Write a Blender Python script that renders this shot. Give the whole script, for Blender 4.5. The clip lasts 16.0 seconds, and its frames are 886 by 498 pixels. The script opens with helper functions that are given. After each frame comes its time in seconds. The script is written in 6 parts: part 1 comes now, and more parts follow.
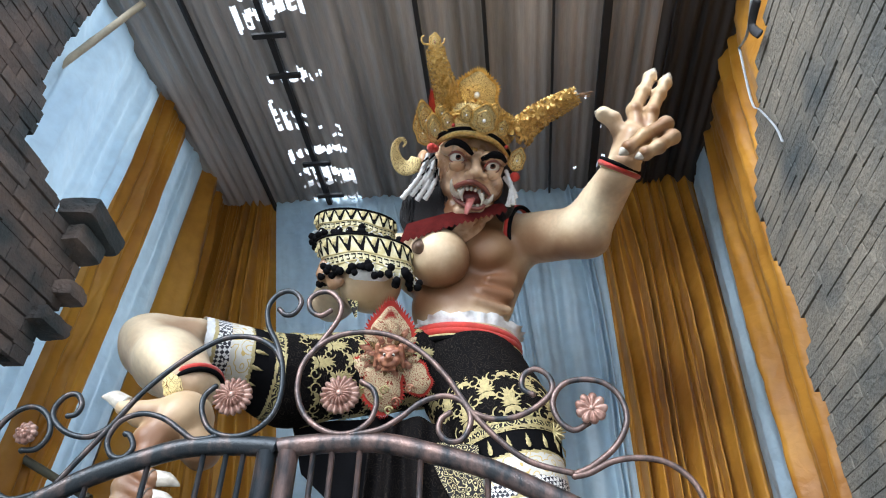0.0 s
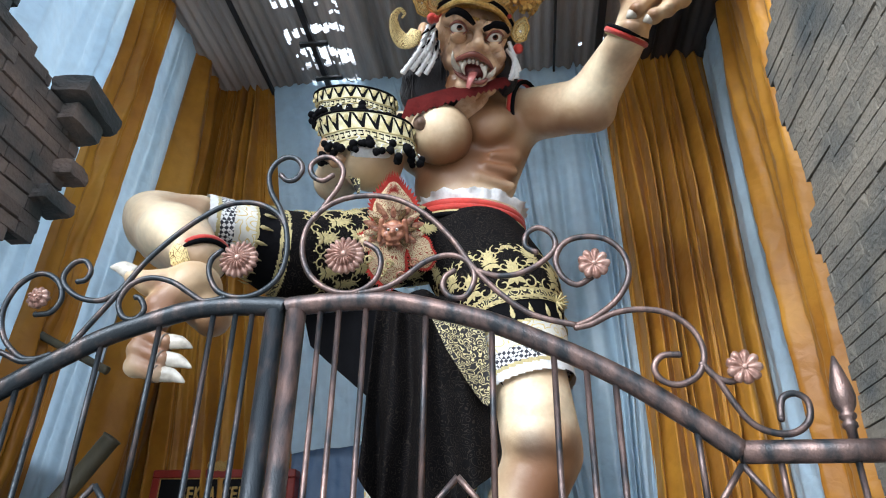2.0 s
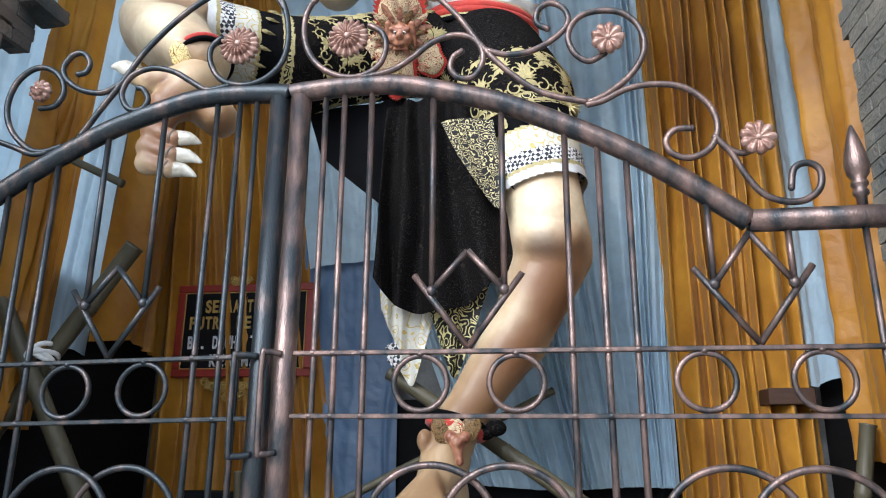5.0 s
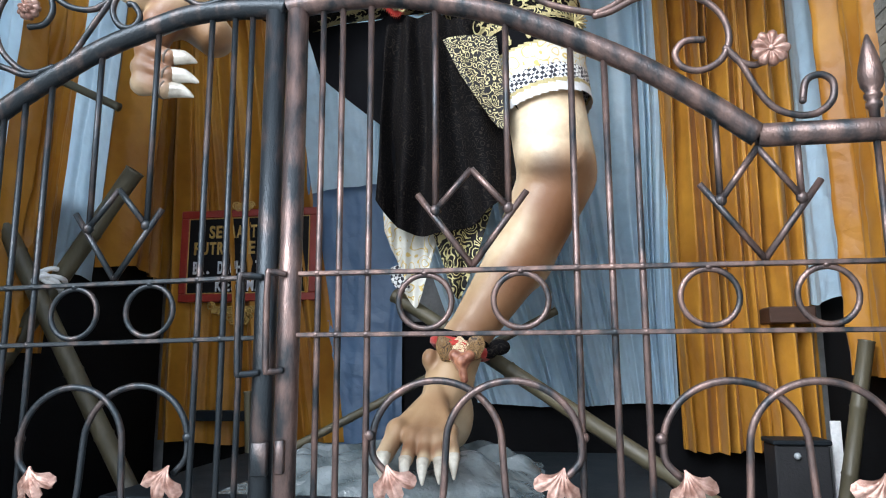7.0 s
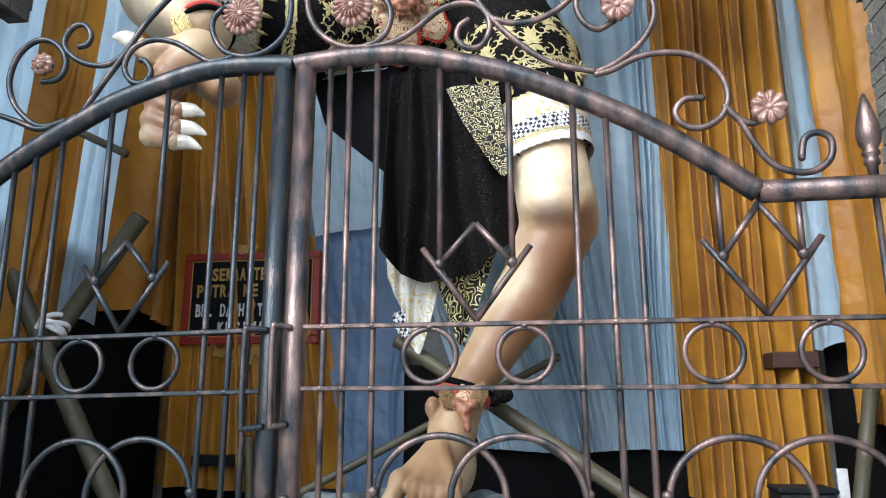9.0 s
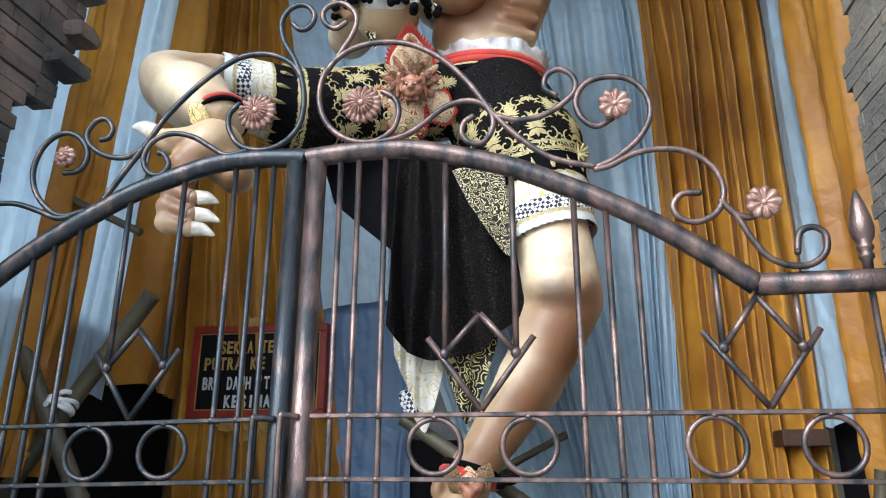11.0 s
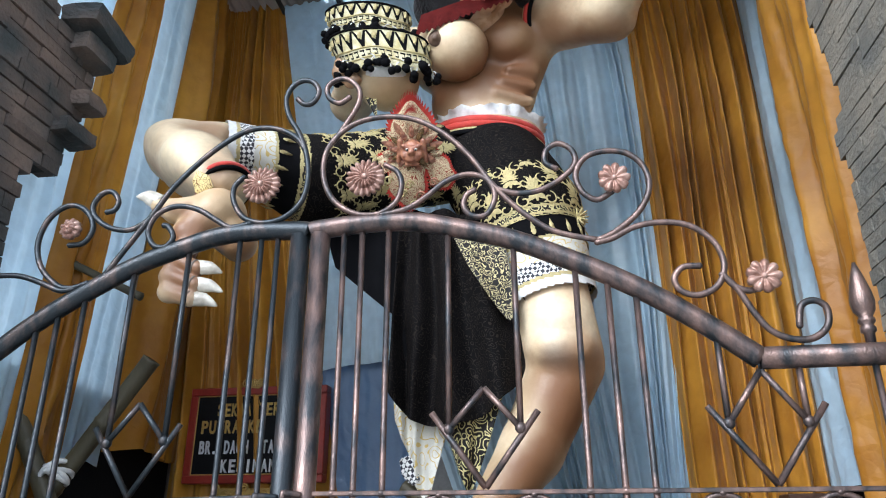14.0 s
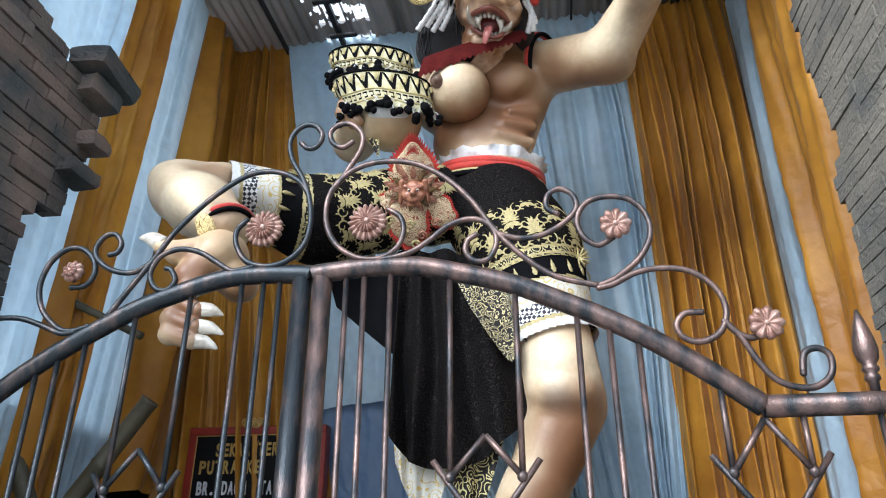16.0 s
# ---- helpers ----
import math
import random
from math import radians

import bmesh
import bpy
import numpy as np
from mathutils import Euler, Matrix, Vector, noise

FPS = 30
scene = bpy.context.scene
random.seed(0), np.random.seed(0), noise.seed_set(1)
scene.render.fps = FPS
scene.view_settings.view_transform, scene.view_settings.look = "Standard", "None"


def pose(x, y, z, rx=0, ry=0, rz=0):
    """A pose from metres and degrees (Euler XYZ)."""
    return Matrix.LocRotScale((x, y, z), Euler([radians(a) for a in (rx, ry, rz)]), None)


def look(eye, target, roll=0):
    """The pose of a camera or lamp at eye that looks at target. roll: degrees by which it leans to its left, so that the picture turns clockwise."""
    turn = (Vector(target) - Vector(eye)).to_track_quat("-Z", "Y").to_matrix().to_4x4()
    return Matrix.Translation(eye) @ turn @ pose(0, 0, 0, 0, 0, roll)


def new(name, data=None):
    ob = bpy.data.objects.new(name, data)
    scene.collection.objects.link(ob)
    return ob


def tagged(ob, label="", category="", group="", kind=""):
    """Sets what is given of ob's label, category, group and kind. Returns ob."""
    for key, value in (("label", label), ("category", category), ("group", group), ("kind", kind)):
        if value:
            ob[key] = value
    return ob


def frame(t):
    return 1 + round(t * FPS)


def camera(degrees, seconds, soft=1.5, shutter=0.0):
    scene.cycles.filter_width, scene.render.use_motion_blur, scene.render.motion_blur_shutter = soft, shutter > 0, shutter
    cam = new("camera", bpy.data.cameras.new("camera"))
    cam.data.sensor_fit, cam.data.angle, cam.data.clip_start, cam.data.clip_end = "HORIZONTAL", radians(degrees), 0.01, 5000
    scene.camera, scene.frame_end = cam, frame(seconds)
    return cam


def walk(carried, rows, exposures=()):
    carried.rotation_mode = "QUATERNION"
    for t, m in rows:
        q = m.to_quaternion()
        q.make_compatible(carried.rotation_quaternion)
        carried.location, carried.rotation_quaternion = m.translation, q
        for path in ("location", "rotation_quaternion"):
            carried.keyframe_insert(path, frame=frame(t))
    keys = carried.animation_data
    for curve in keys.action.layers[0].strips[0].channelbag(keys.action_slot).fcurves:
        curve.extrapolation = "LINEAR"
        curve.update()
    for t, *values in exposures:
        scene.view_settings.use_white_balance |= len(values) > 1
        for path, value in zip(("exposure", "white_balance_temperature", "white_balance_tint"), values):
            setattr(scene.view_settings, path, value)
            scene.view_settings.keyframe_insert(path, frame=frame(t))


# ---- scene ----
cam = camera(64.3, 16.0, 1.1)
PATH = [
    (0, (0.236, -0.277, 1.301), (0.039, 1.326, 2.481), 1.7),
    (0.5, (0.237, -0.261, 1.282), (0.034, 1.377, 2.412), 1.5),
    (1, (0.237, -0.244, 1.259), (0.029, 1.434, 2.328), 1.4),
    (1.5, (0.235, -0.227, 1.231), (0.022, 1.488, 2.238), 1.0),
    (2, (0.232, -0.204, 1.213), (0.013, 1.551, 2.147), 0.9),
    (2.5, (0.232, -0.193, 1.187), (0.009, 1.595, 2.054), 0.8),
    (3, (0.234, -0.178, 1.158), (0.002, 1.644, 1.949), 0.6),
    (3.5, (0.234, -0.163, 1.128), (-0.006, 1.687, 1.849), 0.5),
    (4, (0.232, -0.148, 1.101), (-0.013, 1.729, 1.747), 0.4),
    (4.5, (0.231, -0.138, 1.08), (-0.039, 1.753, 1.67), 0.6),
    (5, (0.238, -0.119, 1.055), (-0.037, 1.791, 1.581), 0.3),
    (5.2, (0.238, -0.117, 1.046), (-0.042, 1.8, 1.54), 0.3),
    (7.3, (0.23, -0.103, 1.039), (-0.059, 1.85, 1.357), -0.2),
    (7.5, (0.227, -0.103, 1.043), (-0.061, 1.848, 1.373), -0.1),
    (8, (0.228, -0.111, 1.053), (-0.065, 1.834, 1.413), 0.1),
    (8.5, (0.226, -0.12, 1.065), (-0.065, 1.819, 1.461), -0.0),
    (9, (0.227, -0.128, 1.084), (-0.061, 1.806, 1.505), -0.1),
    (9.5, (0.232, -0.136, 1.097), (-0.059, 1.789, 1.558), -0.1),
    (10, (0.231, -0.15, 1.115), (-0.06, 1.766, 1.606), -0.2),
    (10.2, (0.247, -0.161, 1.122), (-0.06, 1.747, 1.637), 0.1),
    (12.5, (0.23, -0.21, 1.186), (-0.058, 1.661, 1.834), -0.2),
    (13, (0.228, -0.216, 1.19), (-0.06, 1.647, 1.86), -0.3),
    (13.5, (0.228, -0.224, 1.202), (-0.06, 1.63, 1.896), -0.4),
    (14, (0.232, -0.227, 1.208), (-0.055, 1.616, 1.93), -0.2),
    (14.5, (0.233, -0.232, 1.216), (-0.052, 1.603, 1.958), -0.1),
    (15, (0.235, -0.237, 1.225), (-0.052, 1.586, 1.995), -0.2),
    (15.5, (0.232, -0.232, 1.234), (-0.055, 1.585, 2.02), -0.1),
    (16, (0.231, -0.243, 1.238), (-0.052, 1.564, 2.047), -0.0),
]
walk(cam, [(t, look(eye, target, roll)) for t, eye, target, roll in PATH], exposures=((0.0, 0.84, 5900, 10), (5.0, 0.84, 5900, 10), (7.5, 0.96, 5850, 9), (10.0, 0.90, 5850, 9), (12.5, 0.84, 5850, 10), (16.0, 0.84, 5850, 10)))

# ---- light: an overcast sky over the street, the hall is lit through its open front ----
world = bpy.data.worlds.new("sky")
scene.world = world
world.use_nodes = True
wn = world.node_tree.nodes
sky = wn.new("ShaderNodeTexSky")
sky.sky_type, sky.sun_disc, sky.sun_elevation, sky.sun_rotation = "NISHITA", False, radians(33), radians(210)
sky.air_density, sky.dust_density = 1.0, 4.0
cloud = wn.new("ShaderNodeMix")
cloud.data_type = "RGBA"
cloud.inputs["Factor"].default_value = 0.7
cloud.inputs["B"].default_value = (6.6, 7.1, 7.5, 1)
world.node_tree.links.new(sky.outputs["Color"], cloud.inputs["A"])
world.node_tree.links.new(cloud.outputs["Result"], wn["Background"].inputs["Color"])
wn["Background"].inputs["Strength"].default_value = 0.17
sun = new("sun", bpy.data.lights.new("sun", "SUN"))
sun.data.energy, sun.data.angle, sun.data.color = 2.2, radians(35), (0.93, 0.97, 1.0)
sun.matrix_world = look((-3.5, -3.46, 6.75), (0, 2.6, 2.2))

# ---- materials ----
def material(name, base, rough=0.6, metal=0.0, noise_scale=8.0, vary=0.25, other=None, bump=0.1, bump_scale=60.0, coat=0.0, rand=0.0, spread=(0.35, 0.65), stretch=(1, 1, 1), sheen=0.0, spec=0.5, thin=0.0, world_space=False, spots=(), crinkle=0.0):
    """A painted or natural surface: two colours mixed by noise, finer grain, roughness variation and relief."""
    m = bpy.data.materials.new(name)
    m.use_nodes = True
    n, l = m.node_tree.nodes, m.node_tree.links
    b = n["Principled BSDF"]
    tc = n.new("ShaderNodeTexCoord")
    mp = n.new("ShaderNodeMapping")
    mp.inputs["Scale"].default_value = stretch
    l.new(n.new("ShaderNodeNewGeometry").outputs["Position"] if world_space else tc.outputs["Object"], mp.inputs["Vector"])
    nz = n.new("ShaderNodeTexNoise")
    nz.inputs["Scale"].default_value, nz.inputs["Detail"].default_value = noise_scale, 6
    l.new(mp.outputs["Vector"], nz.inputs["Vector"])
    ramp = n.new("ShaderNodeValToRGB")
    ramp.color_ramp.elements[0].position, ramp.color_ramp.elements[1].position = spread
    other = other or tuple(c * (1 - vary) for c in base)
    ramp.color_ramp.elements[0].color, ramp.color_ramp.elements[1].color = (*other, 1), (*base, 1)
    l.new(nz.outputs["Fac"], ramp.inputs["Fac"])
    col = ramp.outputs["Color"]
    fine = n.new("ShaderNodeTexNoise")
    fine.inputs["Scale"].default_value, fine.inputs["Detail"].default_value = bump_scale, 4
    l.new(mp.outputs["Vector"], fine.inputs["Vector"])
    grain = n.new("ShaderNodeMapRange")
    grain.inputs["To Min"].default_value, grain.inputs["To Max"].default_value = 0.82, 1.18
    l.new(fine.outputs["Fac"], grain.inputs["Value"])
    hsv = n.new("ShaderNodeHueSaturation")
    l.new(col, hsv.inputs["Color"])
    if rand:
        info = n.new("ShaderNodeObjectInfo")
        r = n.new("ShaderNodeMapRange")
        r.inputs["To Min"].default_value, r.inputs["To Max"].default_value = 1 - rand, 1 + rand
        l.new(info.outputs["Random"], r.inputs["Value"])
        mul = n.new("ShaderNodeMath")
        mul.operation = "MULTIPLY"
        l.new(grain.outputs["Result"], mul.inputs[0])
        l.new(r.outputs["Result"], mul.inputs[1])
        l.new(mul.outputs["Value"], hsv.inputs["Value"])
    else:
        l.new(grain.outputs["Result"], hsv.inputs["Value"])
    col = hsv.outputs["Color"]
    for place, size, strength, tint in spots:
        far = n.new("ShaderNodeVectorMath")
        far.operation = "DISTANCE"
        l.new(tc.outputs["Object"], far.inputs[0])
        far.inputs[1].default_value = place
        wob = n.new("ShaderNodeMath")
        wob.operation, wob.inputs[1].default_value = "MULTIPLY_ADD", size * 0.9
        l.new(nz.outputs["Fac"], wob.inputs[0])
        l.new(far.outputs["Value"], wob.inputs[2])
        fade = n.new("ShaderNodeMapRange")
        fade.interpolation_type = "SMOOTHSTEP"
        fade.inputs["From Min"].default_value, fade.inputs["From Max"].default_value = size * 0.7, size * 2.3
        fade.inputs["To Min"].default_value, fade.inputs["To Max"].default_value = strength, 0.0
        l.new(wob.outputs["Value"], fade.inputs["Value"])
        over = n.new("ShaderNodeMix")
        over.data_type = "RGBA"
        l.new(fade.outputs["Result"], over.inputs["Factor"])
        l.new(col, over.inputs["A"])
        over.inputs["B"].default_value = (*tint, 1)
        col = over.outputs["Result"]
    l.new(col, b.inputs["Base Color"])
    b.inputs["Specular IOR Level"].default_value = spec
    rr = n.new("ShaderNodeMapRange")
    rr.inputs["To Min"].default_value, rr.inputs["To Max"].default_value = max(0.03, rough - 0.12), min(1, rough + 0.12)
    l.new(nz.outputs["Fac"], rr.inputs["Value"])
    l.new(rr.outputs["Result"], b.inputs["Roughness"])
    b.inputs["Metallic"].default_value = metal
    b.inputs["Coat Weight"].default_value = coat
    b.inputs["Sheen Weight"].default_value = sheen
    bp = n.new("ShaderNodeBump")
    bp.inputs["Strength"].default_value, bp.inputs["Distance"].default_value = bump, 0.01
    l.new(fine.outputs["Fac"], bp.inputs["Height"])
    if crinkle:
        warp = n.new("ShaderNodeVectorMath")
        warp.operation = "MULTIPLY_ADD"
        warp.inputs[1].default_value = (0.30, 0.30, 0.30)
        l.new(nz.outputs["Color"], warp.inputs[0])
        l.new(mp.outputs["Vector"], warp.inputs[2])
        for size, depth in ((4.5, 0.030), (11.0, 0.012)):
            vor = n.new("ShaderNodeTexVoronoi")
            vor.feature = "DISTANCE_TO_EDGE"
            vor.inputs["Scale"].default_value = size
            l.new(warp.outputs["Vector"], vor.inputs["Vector"])
            cr = n.new("ShaderNodeBump")
            cr.inputs["Strength"].default_value, cr.inputs["Distance"].default_value = crinkle, depth
            l.new(vor.outputs["Distance"], cr.inputs["Height"])
            l.new(bp.outputs["Normal"], cr.inputs["Normal"])
            bp = cr
    l.new(bp.outputs["Normal"], b.inputs["Normal"])
    if thin:
        tr = n.new("ShaderNodeBsdfTranslucent")
        l.new(col, tr.inputs["Color"])
        ms = n.new("ShaderNodeMixShader")
        ms.inputs["Fac"].default_value = thin
        l.new(b.outputs["BSDF"], ms.inputs[1])
        l.new(tr.outputs["BSDF"], ms.inputs[2])
        l.new(ms.outputs["Shader"], n["Material Output"].inputs["Surface"])
    return m


def bits(m):
    return m.node_tree.nodes, m.node_tree.links, m.node_tree.nodes["Principled BSDF"]


def gilded(name, ground, gold, scale, cut=0.5, vein=0.12, rough=0.5):
    """Cloth printed with gilt scrolls: warped rings and leaf cells over a dark ground."""
    m = material(name, ground, rough, bump=0.15, bump_scale=300, spec=0.2)
    n, l, b = bits(m)
    old = b.inputs["Base Color"].links[0].from_socket
    tc = n.new("ShaderNodeTexCoord")
    warp = n.new("ShaderNodeTexNoise")
    warp.inputs["Scale"].default_value = scale * 0.6
    l.new(tc.outputs["Object"], warp.inputs["Vector"])
    add = n.new("ShaderNodeVectorMath")
    add.operation = "MULTIPLY_ADD"
    add.inputs[1].default_value = (0.9 / scale,) * 3
    l.new(warp.outputs["Color"], add.inputs[0])
    l.new(tc.outputs["Object"], add.inputs[2])
    vor = n.new("ShaderNodeTexVoronoi")
    vor.inputs["Scale"].default_value = scale
    l.new(add.outputs["Vector"], vor.inputs["Vector"])
    ring = n.new("ShaderNodeMath")
    ring.operation = "SINE"
    mul = n.new("ShaderNodeMath")
    mul.operation, mul.inputs[1].default_value = "MULTIPLY", 21.0
    swirl = n.new("ShaderNodeTexNoise")
    swirl.inputs["Scale"].default_value, swirl.inputs["Detail"].default_value = scale * 0.55, 1.0
    l.new(tc.outputs["Object"], swirl.inputs["Vector"])
    both = n.new("ShaderNodeMath")
    both.operation, both.inputs[1].default_value = "MULTIPLY_ADD", 1.7
    l.new(swirl.outputs["Fac"], both.inputs[0])
    l.new(vor.outputs["Distance"], both.inputs[2])
    l.new(both.outputs["Value"], mul.inputs[0])
    l.new(mul.outputs["Value"], ring.inputs[0])
    step = n.new("ShaderNodeMapRange")
    step.inputs["From Min"].default_value, step.inputs["From Max"].default_value = cut, cut + vein
    l.new(ring.outputs["Value"], step.inputs["Value"])
    mix = n.new("ShaderNodeMix")
    mix.data_type = "RGBA"
    l.new(step.outputs["Result"], mix.inputs["Factor"])
    l.new(old, mix.inputs["A"])
    mix.inputs["B"].default_value = (*gold, 1)
    l.new(mix.outputs["Result"], b.inputs["Base Color"])
    return m


def checker(name, a, c, scale):
    m = material(name, a, 0.7)
    n, l, b = bits(m)
    tc = n.new("ShaderNodeTexCoord")
    ck = n.new("ShaderNodeTexChecker")
    ck.inputs["Scale"].default_value = scale
    ck.inputs["Color1"].default_value, ck.inputs["Color2"].default_value = (*a, 1), (*c, 1)
    mp = n.new("ShaderNodeMapping")
    mp.inputs["Rotation"].default_value = (0.5, 0.6, 0.4)
    l.new(tc.outputs["Object"], mp.inputs["Vector"])
    l.new(mp.outputs["Vector"], ck.inputs["Vector"])
    l.new(ck.outputs["Color"], b.inputs["Base Color"])
    return m


IRON_L = material("slate black wrought iron", (0.026, 0.032, 0.037), 0.34, 0.6, 22.0, other=(0.10, 0.075, 0.068), bump=0.2, bump_scale=240, spread=(0.30, 0.50), stretch=(1, 1, 0.4))
IRON_R = material("wrought iron rubbed with copper paint", (0.030, 0.034, 0.038), 0.34, 0.6, 22.0, other=(0.20, 0.13, 0.11), bump=0.2, bump_scale=240, spread=(0.34, 0.64), stretch=(1, 1, 0.4))
IRON = IRON_L
COPPER = material("rose copper paint", (0.50, 0.33, 0.27), 0.42, 0.45, 30, other=(0.22, 0.11, 0.08), bump=0.25, bump_scale=120)
BRICK_R = material("weathered grey brick", (0.185, 0.165, 0.13), 0.92, 0, 3.2, other=(0.055, 0.065, 0.066), bump=0.8, bump_scale=55, rand=0.10, spread=(0.3, 0.62), world_space=True)
BRICK_L = material("mossy dark brick", (0.17, 0.12, 0.095), 0.95, 0, 3.0, other=(0.045, 0.052, 0.052), bump=0.9, bump_scale=50, rand=0.25, spread=(0.40, 0.7), world_space=True)
MORTAR = material("dark mortar", (0.03, 0.03, 0.028), 0.95, bump=0.6)
AMBER = material("amber satin cloth", (0.50, 0.240, 0.024), 0.46, 0, 1.6, other=(0.32, 0.130, 0.011), bump=0.15, bump_scale=12, sheen=0.1, thin=0.15, crinkle=0.35, spread=(0.38, 0.62), spec=0.3)
BLUE = material("powder blue satin cloth", (0.57, 0.73, 0.83), 0.36, 0, 1.3, other=(0.46, 0.62, 0.75), bump=0.15, bump_scale=12, sheen=0.1, thin=0.3, crinkle=0.6)
# Deeper blue than BLUE, with the shade of the lower wall put into it.
BLUEDEEP = material("deep blue satin cloth with shade", (0.115, 0.195, 0.33), 0.4, 0, 1.3, bump=0.12, bump_scale=9, crinkle=0.4)
SHEET = material("stained corrugated roof sheet", (0.50, 0.455, 0.42), 0.75, 0, 1.6, other=(0.17, 0.155, 0.145), bump=0.25, bump_scale=40, stretch=(4, 0.25, 1), spread=(0.3, 0.7))
SHEET_DARK = material("darker corrugated roof sheet", (0.07, 0.062, 0.06), 0.7, 0, 1.6, other=(0.025, 0.023, 0.024), bump=0.25, bump_scale=40, stretch=(4, 0.25, 1))
STEEL = material("black painted steel", (0.015, 0.015, 0.017), 0.6, bump=0.2)
PLASTER = material("grey plaster", (0.25, 0.25, 0.25), 0.9, bump=0.4)
PAVING = material("worn pale concrete", (0.44, 0.43, 0.41), 0.9, 0, 1.5, bump=0.5)
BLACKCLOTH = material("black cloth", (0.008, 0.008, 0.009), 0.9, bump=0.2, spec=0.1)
DECKPAINT = material("dark slate paint", (0.010, 0.014, 0.018), 0.6, bump=0.2, spec=0.2)
BAMBOO = material("dry olive bamboo", (0.10, 0.085, 0.048), 0.5, 0, 5, other=(0.055, 0.048, 0.03), bump=0.2, stretch=(1, 1, 0.3))
BAMBOO_PALE = material("pale bamboo", (0.55, 0.47, 0.33), 0.5, 0, 6, bump=0.2)
GREYSATIN = material("grey satin cloth", (0.22, 0.25, 0.26), 0.25, 0, 6, other=(0.08, 0.10, 0.105), bump=0.3, bump_scale=20, crinkle=0.6)
# the body of the effigy stands deeper in the hall than its claws and its pointing hand, and leans out less
def set_back(p):
    """Where a point of the effigy, first laid out nearer to the gate, really stands."""
    t = min(max((p[1] - 1.95) / 0.45, 0.0), 1.0)
    f = Vector((0.232, float(np.interp(p[2], (1.0, 1.8, 2.6, 3.3), (-0.115, -0.14, -0.19, -0.27))), float(np.interp(p[2], (1.0, 1.8, 2.6, 3.3), (1.07, 1.10, 1.17, 1.29)))))
    return tuple(f + (Vector(p) - f) * (1 + 0.125 * t * t * (3 - 2 * t)))


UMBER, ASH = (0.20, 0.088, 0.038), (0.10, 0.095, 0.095)
